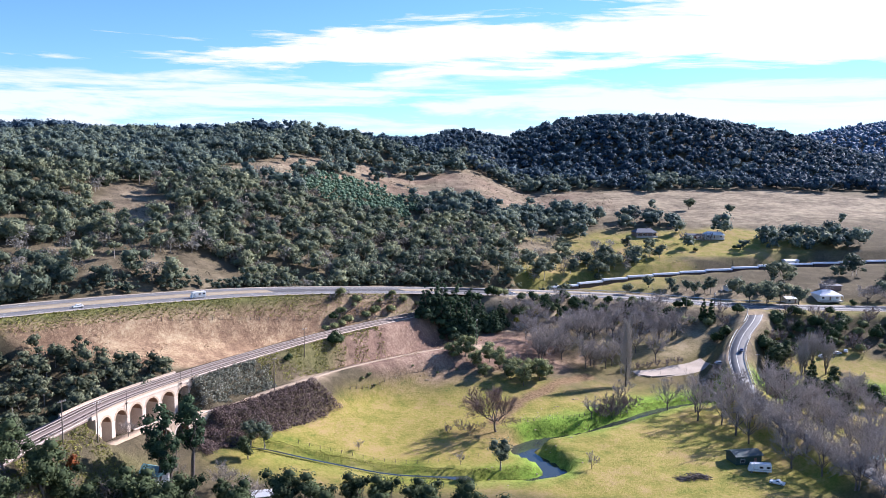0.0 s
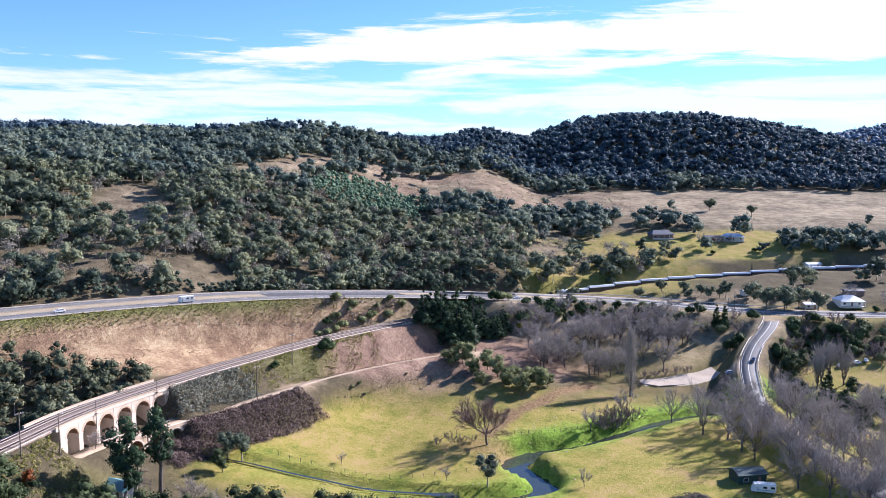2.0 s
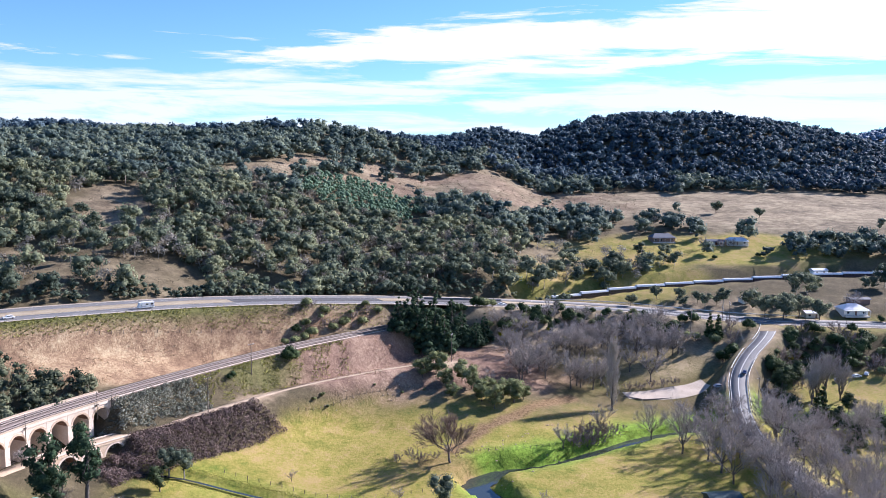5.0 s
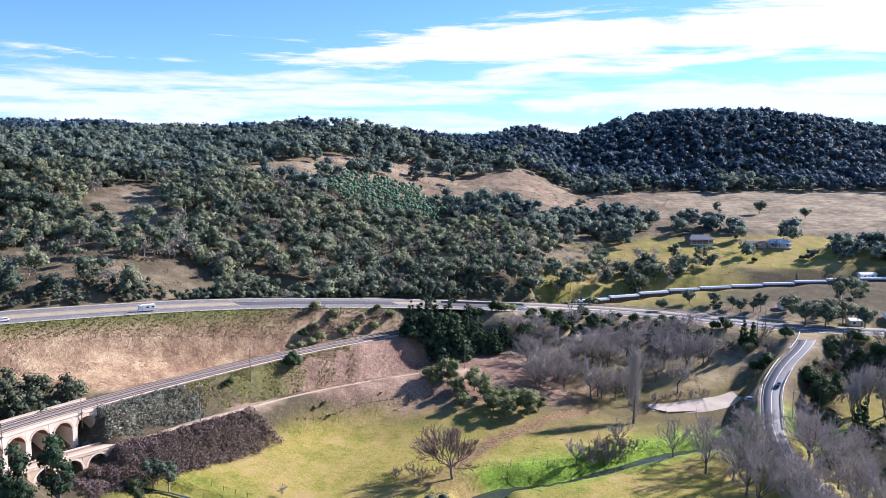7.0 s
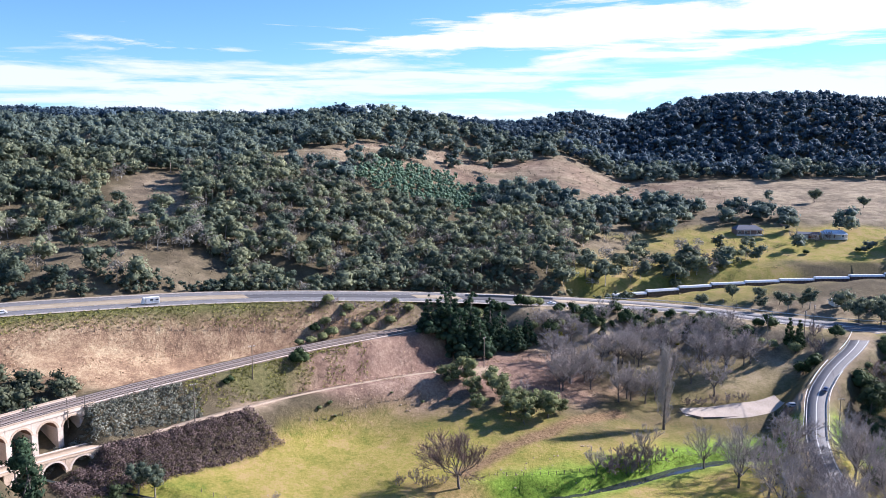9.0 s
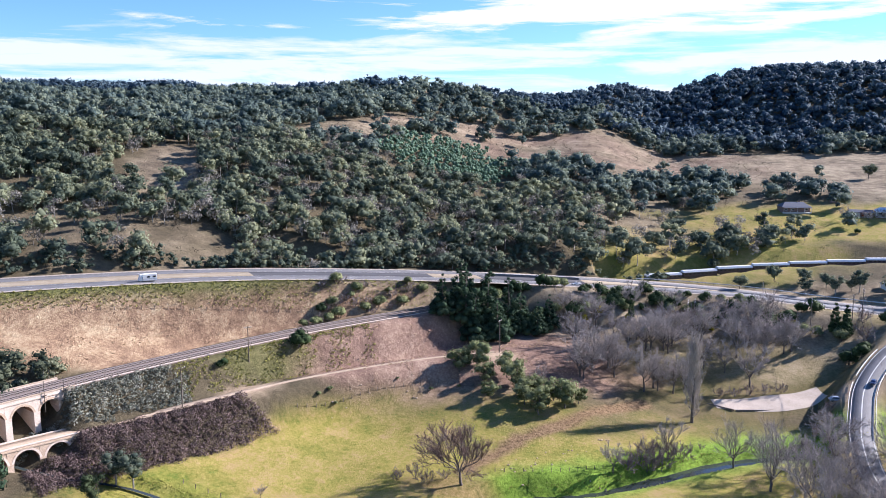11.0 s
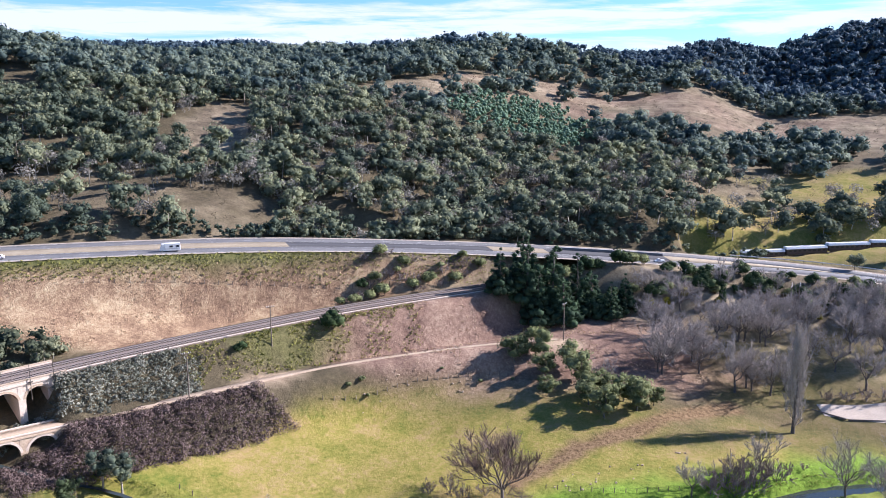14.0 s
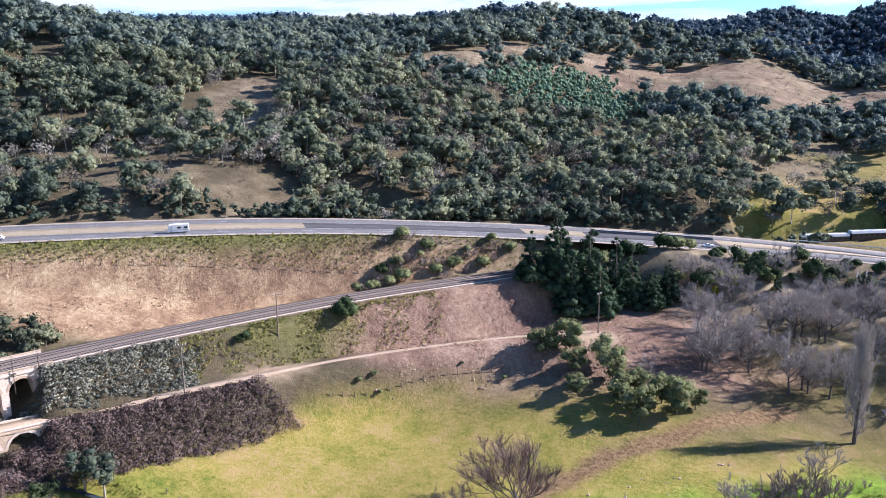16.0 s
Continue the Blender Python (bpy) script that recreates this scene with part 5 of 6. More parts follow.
plant(bush_grey, east_spots[1::3] + [(6.5, 278, 1.0), (2, 276, 0.8), (10, 276, 0.85), (14, 279, 0.7), (63, 305, 1.5), (67, 308, 1.7), (71, 311, 1.5), (60, 301, 1.3), (65, 304, 1.4), (69, 307, 1.4), (74, 313, 1.3), (66, 311, 1.3), (76.8, 317, 0.6), (80, 320, 0.5), (88, 361, 0.9), (93, 362, 0.9), (98, 364, 0.9), (103, 365, 0.9), (108, 366, 0.9), (60, 302, 0.7), (113, 333, 0.9), (109, 330, 0.8), (117, 342, 0.8), (119, 348, 0.8), (114, 338, 0.7), (121, 352, 0.6), (112, 322, 0.8), (114, 316, 0.9), (116, 326, 0.8), (178, 562, 1.4), (186, 566, 1.3)], "winter thickets", 25)
plant(bush_dark, [s for s in east_spots[2::3]], "bushes across the creek road", 26)
cut_x, cut_y, cut_r = scatter(79, 3.2, -62, 4, 326, 396)
cut_rd, cut_hd, cut_hs = near_line(RAILWAY_LINE, cut_x, cut_y)[0], near_line(HIGHWAY_LINE, cut_x, cut_y)[0], near_line(HIGHWAY_LINE, cut_x, cut_y)[2]
cut_ok = (cut_rd > 5.0) & (near_line(RAILWAY_LINE, cut_x, cut_y)[2] > 0) & (cut_hs < 0) & (cut_hd > 14) & (cut_x > -50) & (cut_r.uniform(size=len(cut_x)) < 0.75)
cut_spots = [(a, b, cut_r.uniform(0.5, 0.95)) for a, b in zip(cut_x[cut_ok], cut_y[cut_ok])]
plant(bush_grey, [(a, b, 1.1 * k) for a, b, k in cut_spots[1::2]], "scrub above the cutting", 28)
plant(bush_green, [(a, b, 1.5 * k) for a, b, k in cut_spots[0::2]], "bushes above the cutting", 27)

# ---- woods in the gully west of the railway ----
wx_, wy_, wr_ = scatter(81, 5.2, -300, -88, 120, 330)
rd_, rz_, rs2_, ra_ = near_line(RAILWAY_LINE, wx_, wy_)
hd_, hz_, hs_, ha_ = near_line(HIGHWAY_LINE, wx_, wy_)
dry_ = zones(wx_, wy_)[2]
wk = (rs2_ > 0) & (rd_ > 6.5) & (hs_ < 0) & (hd_ > 21) & (dry_ < 0.25) & (wr_.uniform(size=len(wx_)) < 0.9)
n_w = int(wk.sum())
grove("gully_wood", "dense grey-green trees filling the gully beside the viaduct", np.c_[wx_[wk], wy_[wk]], wr_.uniform(3.5, 8, n_w), wr_.uniform(4.5, 8, n_w), 7, 26, 0.5, M_GULLY, 82, True, 0.25)


# ---- bramble banks beside the railway and the path ----
def bank_cover(name, label, mat, seed, test, x0, x1, y0, y1, step, size, leaf, per):
    x, y, rs = scatter(seed, step, x0, x1, y0, y1)
    ok = test(x, y)
    x, y = x[ok], y[ok]
    n = len(x)
    lumps = 1 + 0.55 * wave(x, y, 5.0, seed + 1) + 0.3 * wave(x, y, 2.4, seed + 3)
    c = np.c_[x, y, land(x, y) + rs.uniform(-0.1, 0.5, n) * size[1] * lumps]
    # tone follows the lumps, so the shade of the hollows is painted in
    tones = np.clip(0.5 + 0.25 * wave(x, y, 9, seed) + 0.35 * wave(x, y, 5.0, seed + 1) + rs.uniform(-0.25, 0.25, n), 0, 1)
    v, f, t, q_ = clump_leaves(rs, c, rs.uniform(*size, n) * np.clip(lumps, 0.5, 1.5), per, leaf, tones, 0.85)
    return tagged(mesh_object(name, v, f, mat, None, False, t, "", q_), label, "brambles", "", "stuff")


def upper_bank(x, y):
    rd, rz, rside, ra = near_line(RAILWAY_LINE, x, y)
    td, tz, tside, ta = near_line(TRACK_LINE, x, y)
    return (rside < 0) & (rd > 5.4) & (tside > 0) & ((td > 1.8) | (ta < LOWER_B + 9)) & (ra > VIADUCT_B - 26) & (ra < 233 + wave(x, y, 8, 3) * 3)


def lower_bank(x, y):
    td, tz, tside, ta = near_line(TRACK_LINE, x, y)
    reach = np.interp(ta, [82, 105, 130, 149], [14, 14.5, 12, 9.5]) + wave(x, y, 7, 5) * 1.0
    return (tside < 0) & (td > 2.3) & (td < reach) & (ta > LOWER_B - 16) & (ta < 139 + 0.9 * td) & ((ta > LOWER_B - 2) | (td > 3.6))


bank_cover("ivy_bank", "dense grey-green brambles covering the railway bank", M_IVY, 83, upper_bank, -100, -30, 230, 330, 0.75, (0.5, 0.95), 0.24, 34)
bank_cover("bramble_bank", "dark purple-brown winter brambles below the path", M_BRAMBLE, 84, lower_bank, -90, -10, 225, 330, 0.68, (0.6, 1.15), 0.2, 40)
M_GRASS = foliage("coarse_grass", (0.09, 0.1, 0.025), (0.36, 0.35, 0.10), 0.2)
M_TUSSOCK = foliage("dry_tussocks", (0.2, 0.13, 0.085), (0.56, 0.42, 0.27), 0.2)


def verge_bank(x, y):
    rd, rz, rside, ra = near_line(RAILWAY_LINE, x, y)
    return (((rside < 0) & (rd > 5.2) & (rd < 12.5 + 2 * wave(x, y, 7, 41)) & (ra > 231) & (ra < 302)) | ((rside < 0) & (rd > 5.5) & (rd < 17) & (ra > 118) & (ra < VIADUCT_A))) & (wave(x, y, 10, 6) > -0.35)


def highway_bank(x, y):
    hd, hz, hside, ha = near_line(HIGHWAY_LINE, x, y)
    return (hside < 0) & (hd > 13.2) & (hd < 19.5) & (x < 5) & (wave(x, y, 12, 7) > -0.6)


def dry_bank(x, y):
    return (np.maximum(zones(x, y)[2], zones(x, y)[7]) > 0.6) & (wave(x, y, 16, 8) + 0.6 * wave(x, y, 5, 9) > 0.28)


def creek_bank(x, y):
    cd, cz, cside, ca = near_line(CREEK_LINE, x, y)
    return (cd > 2.6) & (cd < 5.0) & (x > -70) & (x < 125)


bank_cover("grass_verge", "coarse green grass on the railway bank", M_GRASS, 85, verge_bank, -120, 0, 150, 380, 0.8, (0.3, 0.7), 0.2, 18)
bank_cover("grass_verge", "coarse green grass below the highway", M_GRASS, 86, highway_bank, -230, 0, 150, 400, 1.0, (0.2, 0.5), 0.22, 12)
bank_cover("dry_tussock_field", "dry pinkish tussock grass on the slope", M_TUSSOCK, 87, dry_bank, -200, 60, 220, 400, 1.2, (0.2, 0.45), 0.2, 8)
bank_cover("creek_reeds", "rough dark green grass along the creek edge", M_GRASS, 88, creek_bank, -75, 130, 235, 335, 0.8, (0.12, 0.3), 0.14, 10)

# ---- buildings, train, vehicles, poles and fences ----
def part(name, bm, material, parent, label=""):
    me = bpy.data.meshes.new(name)
    bm.to_mesh(me)
    bm.free()
    me.materials.append(material)
    ob = new(name, me)
    ob.parent = parent
    if label:
        ob["label"] = label
    return ob


def block(x0, x1, y0, y1, z0, z1, bevel=0.0, taper=(0, 0)):
    """A box as a bmesh, its top drawn in by taper metres, its edges bevelled."""
    bm = bmesh.new()
    tx, ty = taper
    lo = [bm.verts.new(p) for p in ((x0, y0, z0), (x1, y0, z0), (x1, y1, z0), (x0, y1, z0))]
    hi = [bm.verts.new(p) for p in ((x0 + tx, y0 + ty, z1), (x1 - tx, y0 + ty, z1), (x1 - tx, y1 - ty, z1), (x0 + tx, y1 - ty, z1))]
    bm.faces.new(lo[::-1])
    bm.faces.new(hi)
    for k in range(4):
        bm.faces.new((lo[k], lo[(k + 1) % 4], hi[(k + 1) % 4], hi[k]))
    if bevel:
        bmesh.ops.bevel(bm, geom=bm.edges[:], offset=bevel, segments=2, affect="EDGES", profile=0.6)
    return bm


def tube_mesh(path, sides=6):
    v, f = tubes([path], sides)
    bm = bmesh.new()
    vs = [bm.verts.new(p) for p in v]
    for q in f:
        bm.faces.new([vs[i] for i in q])
    bm.faces.new(vs[-sides:])
    bm.faces.new(vs[:sides][::-1])
    return bm


M_WHITE = plain("white_paint", (0.78, 0.78, 0.76), 0.5)
M_ROOF_WHITE = plain("pale_metal_roof", (0.68, 0.70, 0.72), 0.4, 0.2)
M_ROOF_BLUE = plain("blue_grey_metal_roof", (0.09, 0.105, 0.14), 0.7)
M_ROOF_TEAL = plain("teal_metal_roof", (0.16, 0.34, 0.36), 0.5)
M_WALL_BRICK = plain("dull_brick_wall", (0.22, 0.15, 0.13), 0.9)
M_WALL_CREAM = plain("cream_wall", (0.55, 0.52, 0.46), 0.85)
M_GLASS = plain("dark_window_glass", (0.03, 0.035, 0.045), 0.12, 0.0, 0.6)
M_TYRE = plain("black_tyre", (0.025, 0.025, 0.027), 0.85)
M_RIM = plain("wheel_rim", (0.45, 0.45, 0.46), 0.35, 0.8)
M_CAR_BLUE = plain("dark_blue_car_paint", (0.03, 0.05, 0.12), 0.3)
M_CAR_GREY = plain("silver_car_paint", (0.42, 0.43, 0.45), 0.3, 0.4)
M_POLE = mottled("weathered_pole_timber", (0.13, 0.10, 0.08), (0.27, 0.23, 0.19), 0.5)
M_WAGON_DARK = plain("dark_wagon_side", (0.06, 0.045, 0.055), 0.6)
M_WAGON_TOP = plain("pale_wagon_roof", (0.82, 0.83, 0.85), 0.35, 0.1)
M_LAMP_RED = plain("red_lamp_glass", (0.35, 0.02, 0.02), 0.3)
M_INSULATOR = plain("white_insulator", (0.8, 0.8, 0.8), 0.3)


def roof_bm(x0, x1, y0, y1, z, rise, hip=0.0, thick=0.18, over=0.5):
    """A gable (hip 0) or hipped roof over a box, ridge along x."""
    x0, x1, y0, y1 = x0 - over, x1 + over, y0 - over, y1 + over
    ym = (y0 + y1) / 2
    bm = bmesh.new()
    rows = []
    for dz in (0, -thick):
        rows.append([bm.verts.new(p) for p in ((x0, y0, z + dz), (x1, y0, z + dz), (x1, y1, z + dz), (x0, y1, z + dz), (x0 + hip, ym, z + rise + dz), (x1 - hip, ym, z + rise + dz))])
    a, b = rows
    for q, flip in ((a, 0), (b, 1)):
        for f in ((0, 1, 5, 4), (2, 3, 4, 5), (1, 2, 5), (3, 0, 4)):
            vs = [q[i] for i in f]
            bm.faces.new(vs[::-1] if flip else vs)
    for k in range(4):
        bm.faces.new((b[k], b[(k + 1) % 4], a[(k + 1) % 4], a[k]))
    return bm


def house(name, label, x, y, heading, w, d, h, rise, hip, wall, roof, verandah=True, chimney=True, category="house"):
    root = new(name)
    root.matrix_basis = pose(x, y, ground_z(x, y) - 0.15, 0, 0, heading)
    part("wall", block(-w / 2, w / 2, -d / 2, d / 2, -0.8, h), wall, root)
    part("roof", roof_bm(-w / 2, w / 2, -d / 2, d / 2, h, rise, hip), roof, root)
    n = max(2, int(w / 3.5))
    for k in range(n):
        cx = -w / 2 + (k + 0.5) * w / n
        for side in (-1, 1):
            if k == n // 2 and side < 0:
                door = part("door", block(cx - 0.45, cx + 0.45, -d / 2 - 0.05, -d / 2 + 0.02, 0.1, 2.15), M_WALL_BRICK, root)
                continue
            win = part("window", block(cx - 0.75, cx + 0.75, side * d / 2 - 0.06, side * d / 2 + 0.06, 0.85, 2.1), M_WHITE, root)
            part("pane", block(cx - 0.65, cx + 0.65, side * d / 2 - 0.08, side * d / 2 + 0.08, 0.95, 2.0), M_GLASS, win)
    if verandah:
        part("verandah_roof", block(-w / 2 - 0.3, w / 2 + 0.3, -d / 2 - 2.4, -d / 2 - 0.52, h - 0.35, h - 0.2), roof, root)
        for k in range(5):
            cx = -w / 2 + k * w / 4
            part("post", block(cx - 0.06, cx + 0.06, -d / 2 - 2.3, -d / 2 - 2.18, -0.6, h - 0.35), M_WHITE, root)
        part("verandah_floor", block(-w / 2, w / 2, -d / 2 - 2.4, -d / 2 - 0.01, -0.6, 0.08), M_WALL_CREAM, root)
    if chimney:
        part("chimney", block(w * 0.18, w * 0.18 + 0.7, 0.3, 1.0, h, h + rise + 0.9, 0.03), M_WALL_BRICK, root)
    return tagged(root, label, category)


house("farmhouse", "dark brick farmhouse with a blue-grey metal roof on the green slope", 143, 579, 10, 15, 9, 3.0, 2.4, 3.0, M_WALL_BRICK, M_ROOF_BLUE)
house("farmhouse", "long cream house with a pale metal roof among trees", 190, 571, -8, 13, 8, 2.8, 1.8, 2.5, M_WALL_CREAM, M_ROOF_WHITE)
house("farmhouse", "low annexe with a blue-grey roof beside the cream house", 176, 571, -8, 11, 6, 2.5, 1.2, 0.0, M_WALL_CREAM, M_ROOF_BLUE, False, False)
house("cottage", "white weatherboard cottage with a pale hipped roof", 212, 446, 4, 12, 9, 3.0, 2.4, 4.2, M_WHITE, M_ROOF_WHITE)
house("shed", "small white farm shed in the dry paddock", 163, 459, 20, 5, 4, 2.4, 0.9, 0, M_WHITE, M_ROOF_WHITE, False, False, "shed")
house("shed", "grey metal garage beside the junction trees", 190, 441, 8, 7, 5, 2.6, 0.9, 0, M_WALL_CREAM, M_ROOF_WHITE, False, False, "shed")
house("shed", "low dark shed behind the white cottage", 221, 460, 5, 10, 5, 2.6, 0.8, 0, M_WALL_BRICK, M_ROOF_BLUE, False, False, "shed")
house("shed", "white farm shed beyond the railway", 226, 527, 10, 9, 5, 2.8, 0.9, 0, M_WHITE, M_ROOF_WHITE, False, False, "shed")
house("shed", "small dark shed on the far slope", 168, 600, 5, 4, 3, 2.4, 0.7, 0, M_WALL_BRICK, M_ROOF_BLUE, False, False, "shed")
house("cottage", "cottage with a teal metal roof among near trees", -78, 214, -25, 7, 5, 2.8, 1.4, 0, M_WHITE, M_ROOF_TEAL, False, False)
house("shed", "small white shed with a pale roof in the near wood", -49, 214, 15, 5, 4, 2.4, 0.9, 0, M_WHITE, M_ROOF_WHITE, False, False, "shed")
house("shed", "dark green metal shed under the bare trees", 98, 256, 12, 9, 6, 3.0, 1.1, 0, plain("dark_green_wall", (0.03, 0.07, 0.06), 0.6), plain("dark_green_roof", (0.025, 0.07, 0.075), 0.5), False, False, "shed")
house("shed", "garden shed with a teal metal roof", 132, 243, -10, 6, 5, 2.6, 0.9, 0, M_WALL_CREAM, M_ROOF_TEAL, False, False, "shed")


def wheel(x, y, r, parent, wide=0.22):
    bm = bmesh.new()
    bmesh.ops.create_cone(bm, cap_ends=True, segments=16, radius1=r, radius2=r, depth=wide, matrix=pose(x, y, r, 90, 0, 0))
    bmesh.ops.bevel(bm, geom=[e for e in bm.edges if e.is_manifold and e.calc_face_angle(0) > 1.0], offset=0.03, segments=1, affect="EDGES")
    w = part("wheel", bm, M_TYRE, parent)
    bm = bmesh.new()
    bmesh.ops.create_cone(bm, cap_ends=True, segments=12, radius1=r * 0.6, radius2=r * 0.55, depth=wide + 0.03, matrix=pose(x, y, r, 90, 0, 0))
    part("rim", bm, M_RIM, w)


def place_on_road(root, line, s, off, back=False, size=0.86):
    q = line_part(line, s, s + 1)
    d = (q[1] - q[0]) / np.linalg.norm(q[1] - q[0])
    h = math.degrees(math.atan2(d[1], d[0])) + (180 if back else 0)
    root.matrix_basis = pose(q[0][0] - d[1] * off, q[0][1] + d[0] * off, q[0][2] + 0.01, 0, 0, h) @ Matrix.Diagonal((size, size, size, 1))


def car(label, paint, ute=False):
    root = new("car")
    part("body", block(-2.2, 2.2, -0.9, 0.9, 0.32, 0.98, 0.14, (0.08, 0.05)), paint, root)
    cabin = part("cabin", block(-0.6 if ute else -1.7, 1.0, -0.8, 0.8, 0.95, 1.5, 0.1, (0.4, 0.14)), paint, root)
    part("side_windows", block(-0.4 if ute else -1.45, 0.8, -0.82, 0.82, 1.03, 1.4, 0.03, (0.3, 0.12)), M_GLASS, cabin)
    part("windscreen", block(-0.5 if ute else -1.62, 0.93, -0.68, 0.68, 1.02, 1.42, 0.03, (0.36, 0.08)), M_GLASS, cabin)
    for y in (-0.65, 0.65):
        part("headlight", block(2.08, 2.2, y - 0.16, y + 0.16, 0.66, 0.82, 0.02), M_INSULATOR, root)
        part("tail_light", block(-2.2, -2.1, y - 0.14, y + 0.14, 0.7, 0.86, 0.02), M_LAMP_RED, root)
    part("bumper", block(2.12, 2.26, -0.8, 0.8, 0.36, 0.56, 0.04), M_IRON, root)
    part("bumper", block(-2.26, -2.12, -0.8, 0.8, 0.36, 0.56, 0.04), M_IRON, root)
    for x in (-1.35, 1.35):
        for y in (-0.8, 0.8):
            wheel(x, y, 0.33, root)
    return tagged(root, label, "car")


def motorhome(label):
    root = new("motorhome")
    part("body", block(-3.4, 1.9, -1.15, 1.15, 0.55, 3.0, 0.15, (0.05, 0.03)), M_WHITE, root)
    part("luton", block(1.7, 3.0, -1.1, 1.1, 1.95, 2.9, 0.2, (0.15, 0.05)), M_WHITE, root)
    cab = part("cab", block(1.8, 3.5, -1.0, 1.0, 0.5, 2.0, 0.15, (0.35, 0.1)), M_WHITE, root)
    part("windscreen", block(2.2, 3.28, -0.85, 0.85, 1.3, 1.88, 0.05, (0.2, 0.06)), M_GLASS, cab)
    for x in (-2.4, -0.3):
        part("window", block(x - 0.55, x + 0.55, -1.17, 1.17, 1.65, 2.3, 0.03), M_GLASS, root)
    part("stripe", block(-3.38, 1.88, -1.165, 1.165, 1.1, 1.3, 0.01), M_CAR_GREY, root)
    for x in (-2.2, 2.6):
        for y in (-0.95, 0.95):
            wheel(x, y, 0.36, root)
    return tagged(root, label, "motorhome")


near_run = near_line(HIGHWAY_LINE, np.array([-88.0]), np.array([308.0]))[3][0]
place_on_road(motorhome("white motorhome with dark windows on the highway"), HIGHWAY_LINE, near_run, -8.4, True)
place_on_road(car("white car driving on the highway", M_WHITE), HIGHWAY_LINE, near_run - 46, -8.4, True)
place_on_road(car("white ute driving on the highway", M_WHITE, True), HIGHWAY_LINE, near_run + 168, -8.6, True)
place_on_road(car("dark blue car on the creek road", M_CAR_BLUE), BRANCH_LINE, 76, 1.8)
place_on_road(car("silver car waiting at the road junction", M_CAR_GREY), HIGHWAY_LINE, near_run + 296, -3.6)
parked = car("silver car parked on the gravel pull-off", M_CAR_GREY)
parked.matrix_basis = pose(121.5, 350, ground_z(121.5, 350) + 0.02, 0, 0, 8)
yard_car = car("white ute parked in the yard beside trees", M_WHITE, True)
yard_car.matrix_basis = pose(101, 236.5, ground_z(101, 236.5), 0, 0, -35)
yard_van = motorhome("white and dark caravan parked beside the green shed")
yard_van.matrix_basis = pose(99.5, 246.5, ground_z(99.5, 246.5), 0, 0, 170)
for cx, cy, hd in ((186, 377, 20), (191, 379, 60), (178, 374, 10)):
    c = car("old white car standing in the green paddock", M_WHITE)
    c.matrix_basis = pose(cx, cy, ground_z(cx, cy), 0, 0, hd)

# the train on the far line
far_bed = tagged(ribbon("railway_far_ballast", FAR_LINE, 2.4, -2.4, 0.0, M_BALLAST, 0.5), "brown ballast bed of the far railway line", "railway", "", "structure")
for g in (0.72, -0.72):
    ribbon("rail", FAR_LINE, g + 0.06, g - 0.06, 0.2, M_RAIL, 0.18).parent = far_bed


def wagon(long=18.0):
    root = new("railway_carriage")
    part("body", block(-long / 2 + 0.1, long / 2 - 0.1, -1.4, 1.4, 1.0, 3.0, 0.08), M_WAGON_DARK, root)
    bm = block(-long / 2 - 0.1, long / 2 + 0.1, -1.5, 1.5, 2.98, 3.95, 0.0, (0.1, 0.4))
    bmesh.ops.bevel(bm, geom=bm.edges[:], offset=0.12, segments=2, affect="EDGES")
    part("roof", bm, M_WAGON_TOP, root, "pale curved metal roof")
    part("underframe", block(-long / 2 + 0.1, long / 2 - 0.1, -1.1, 1.1, 0.7, 1.0), M_IRON, root)
    for x in (-long * 0.36, long * 0.36):
        bogie = part("bogie", block(x - 1.4, x + 1.4, -1.0, 1.0, 0.42, 0.72, 0.05), M_IRON, root)
        for dx in (-0.9, 0.9):
            for y in (-0.75, 0.75):
                bm = bmesh.new()
                bmesh.ops.create_cone(bm, cap_ends=True, segments=12, radius1=0.45, radius2=0.45, depth=0.13, matrix=pose(x + dx, y, 0.65, 90, 0, 0))
                part("wheel", bm, M_RAIL, bogie)
    for k in range(8):
        x = -long / 2 + 1.6 + k * (long - 3.2) / 7
        part("window", block(x - 0.6, x + 0.6, -1.425, 1.425, 2.0, 2.75, 0.02), M_GLASS, root)
    return tagged(root, "dark railway carriage with a pale roof on the far line", "train carriage", "carriages of the train")


first = wagon()
for k in range(15):
    q = line_part(FAR_LINE, 25 + k * 18.6, 26 + k * 18.6)
    d = q[1] - q[0]
    m = pose(q[0][0], q[0][1], q[0][2] + 0.0, 0, 0, math.degrees(math.atan2(d[1], d[0])))
    if k == 0:
        first.matrix_basis = m
    else:
        copy_thing(first, m)


# poles with crossarms, insulators and wires
def power_pole(x, y, h, heading, label="weathered timber power pole with a crossarm", arms=1):
    root = new("power_pole")
    root.matrix_basis = pose(x, y, ground_z(x, y), 0, 0, heading)
    part("pole", tube_mesh(np.array([(0, 0, -0.8, 0.17), (0, 0, h * 0.5, 0.15), (0, 0, h, 0.11)]), 8), M_POLE, root)
    for a in range(arms):
        z = h - 0.4 - 0.9 * a
        arm = part("crossarm", block(-1.15, 1.15, -0.16, -0.04, z - 0.07, z + 0.07, 0.015), M_POLE, root)
        for ix in (-1.0, -0.45, 0.45, 1.0):
            part("insulator", tube_mesh(np.array([(ix, -0.1, z + 0.06, 0.06), (ix, -0.1, z + 0.2, 0.09), (ix, -0.1, z + 0.34, 0.05)]), 6), M_INSULATOR, arm)
    return tagged(root, label, "power pole", "power poles")


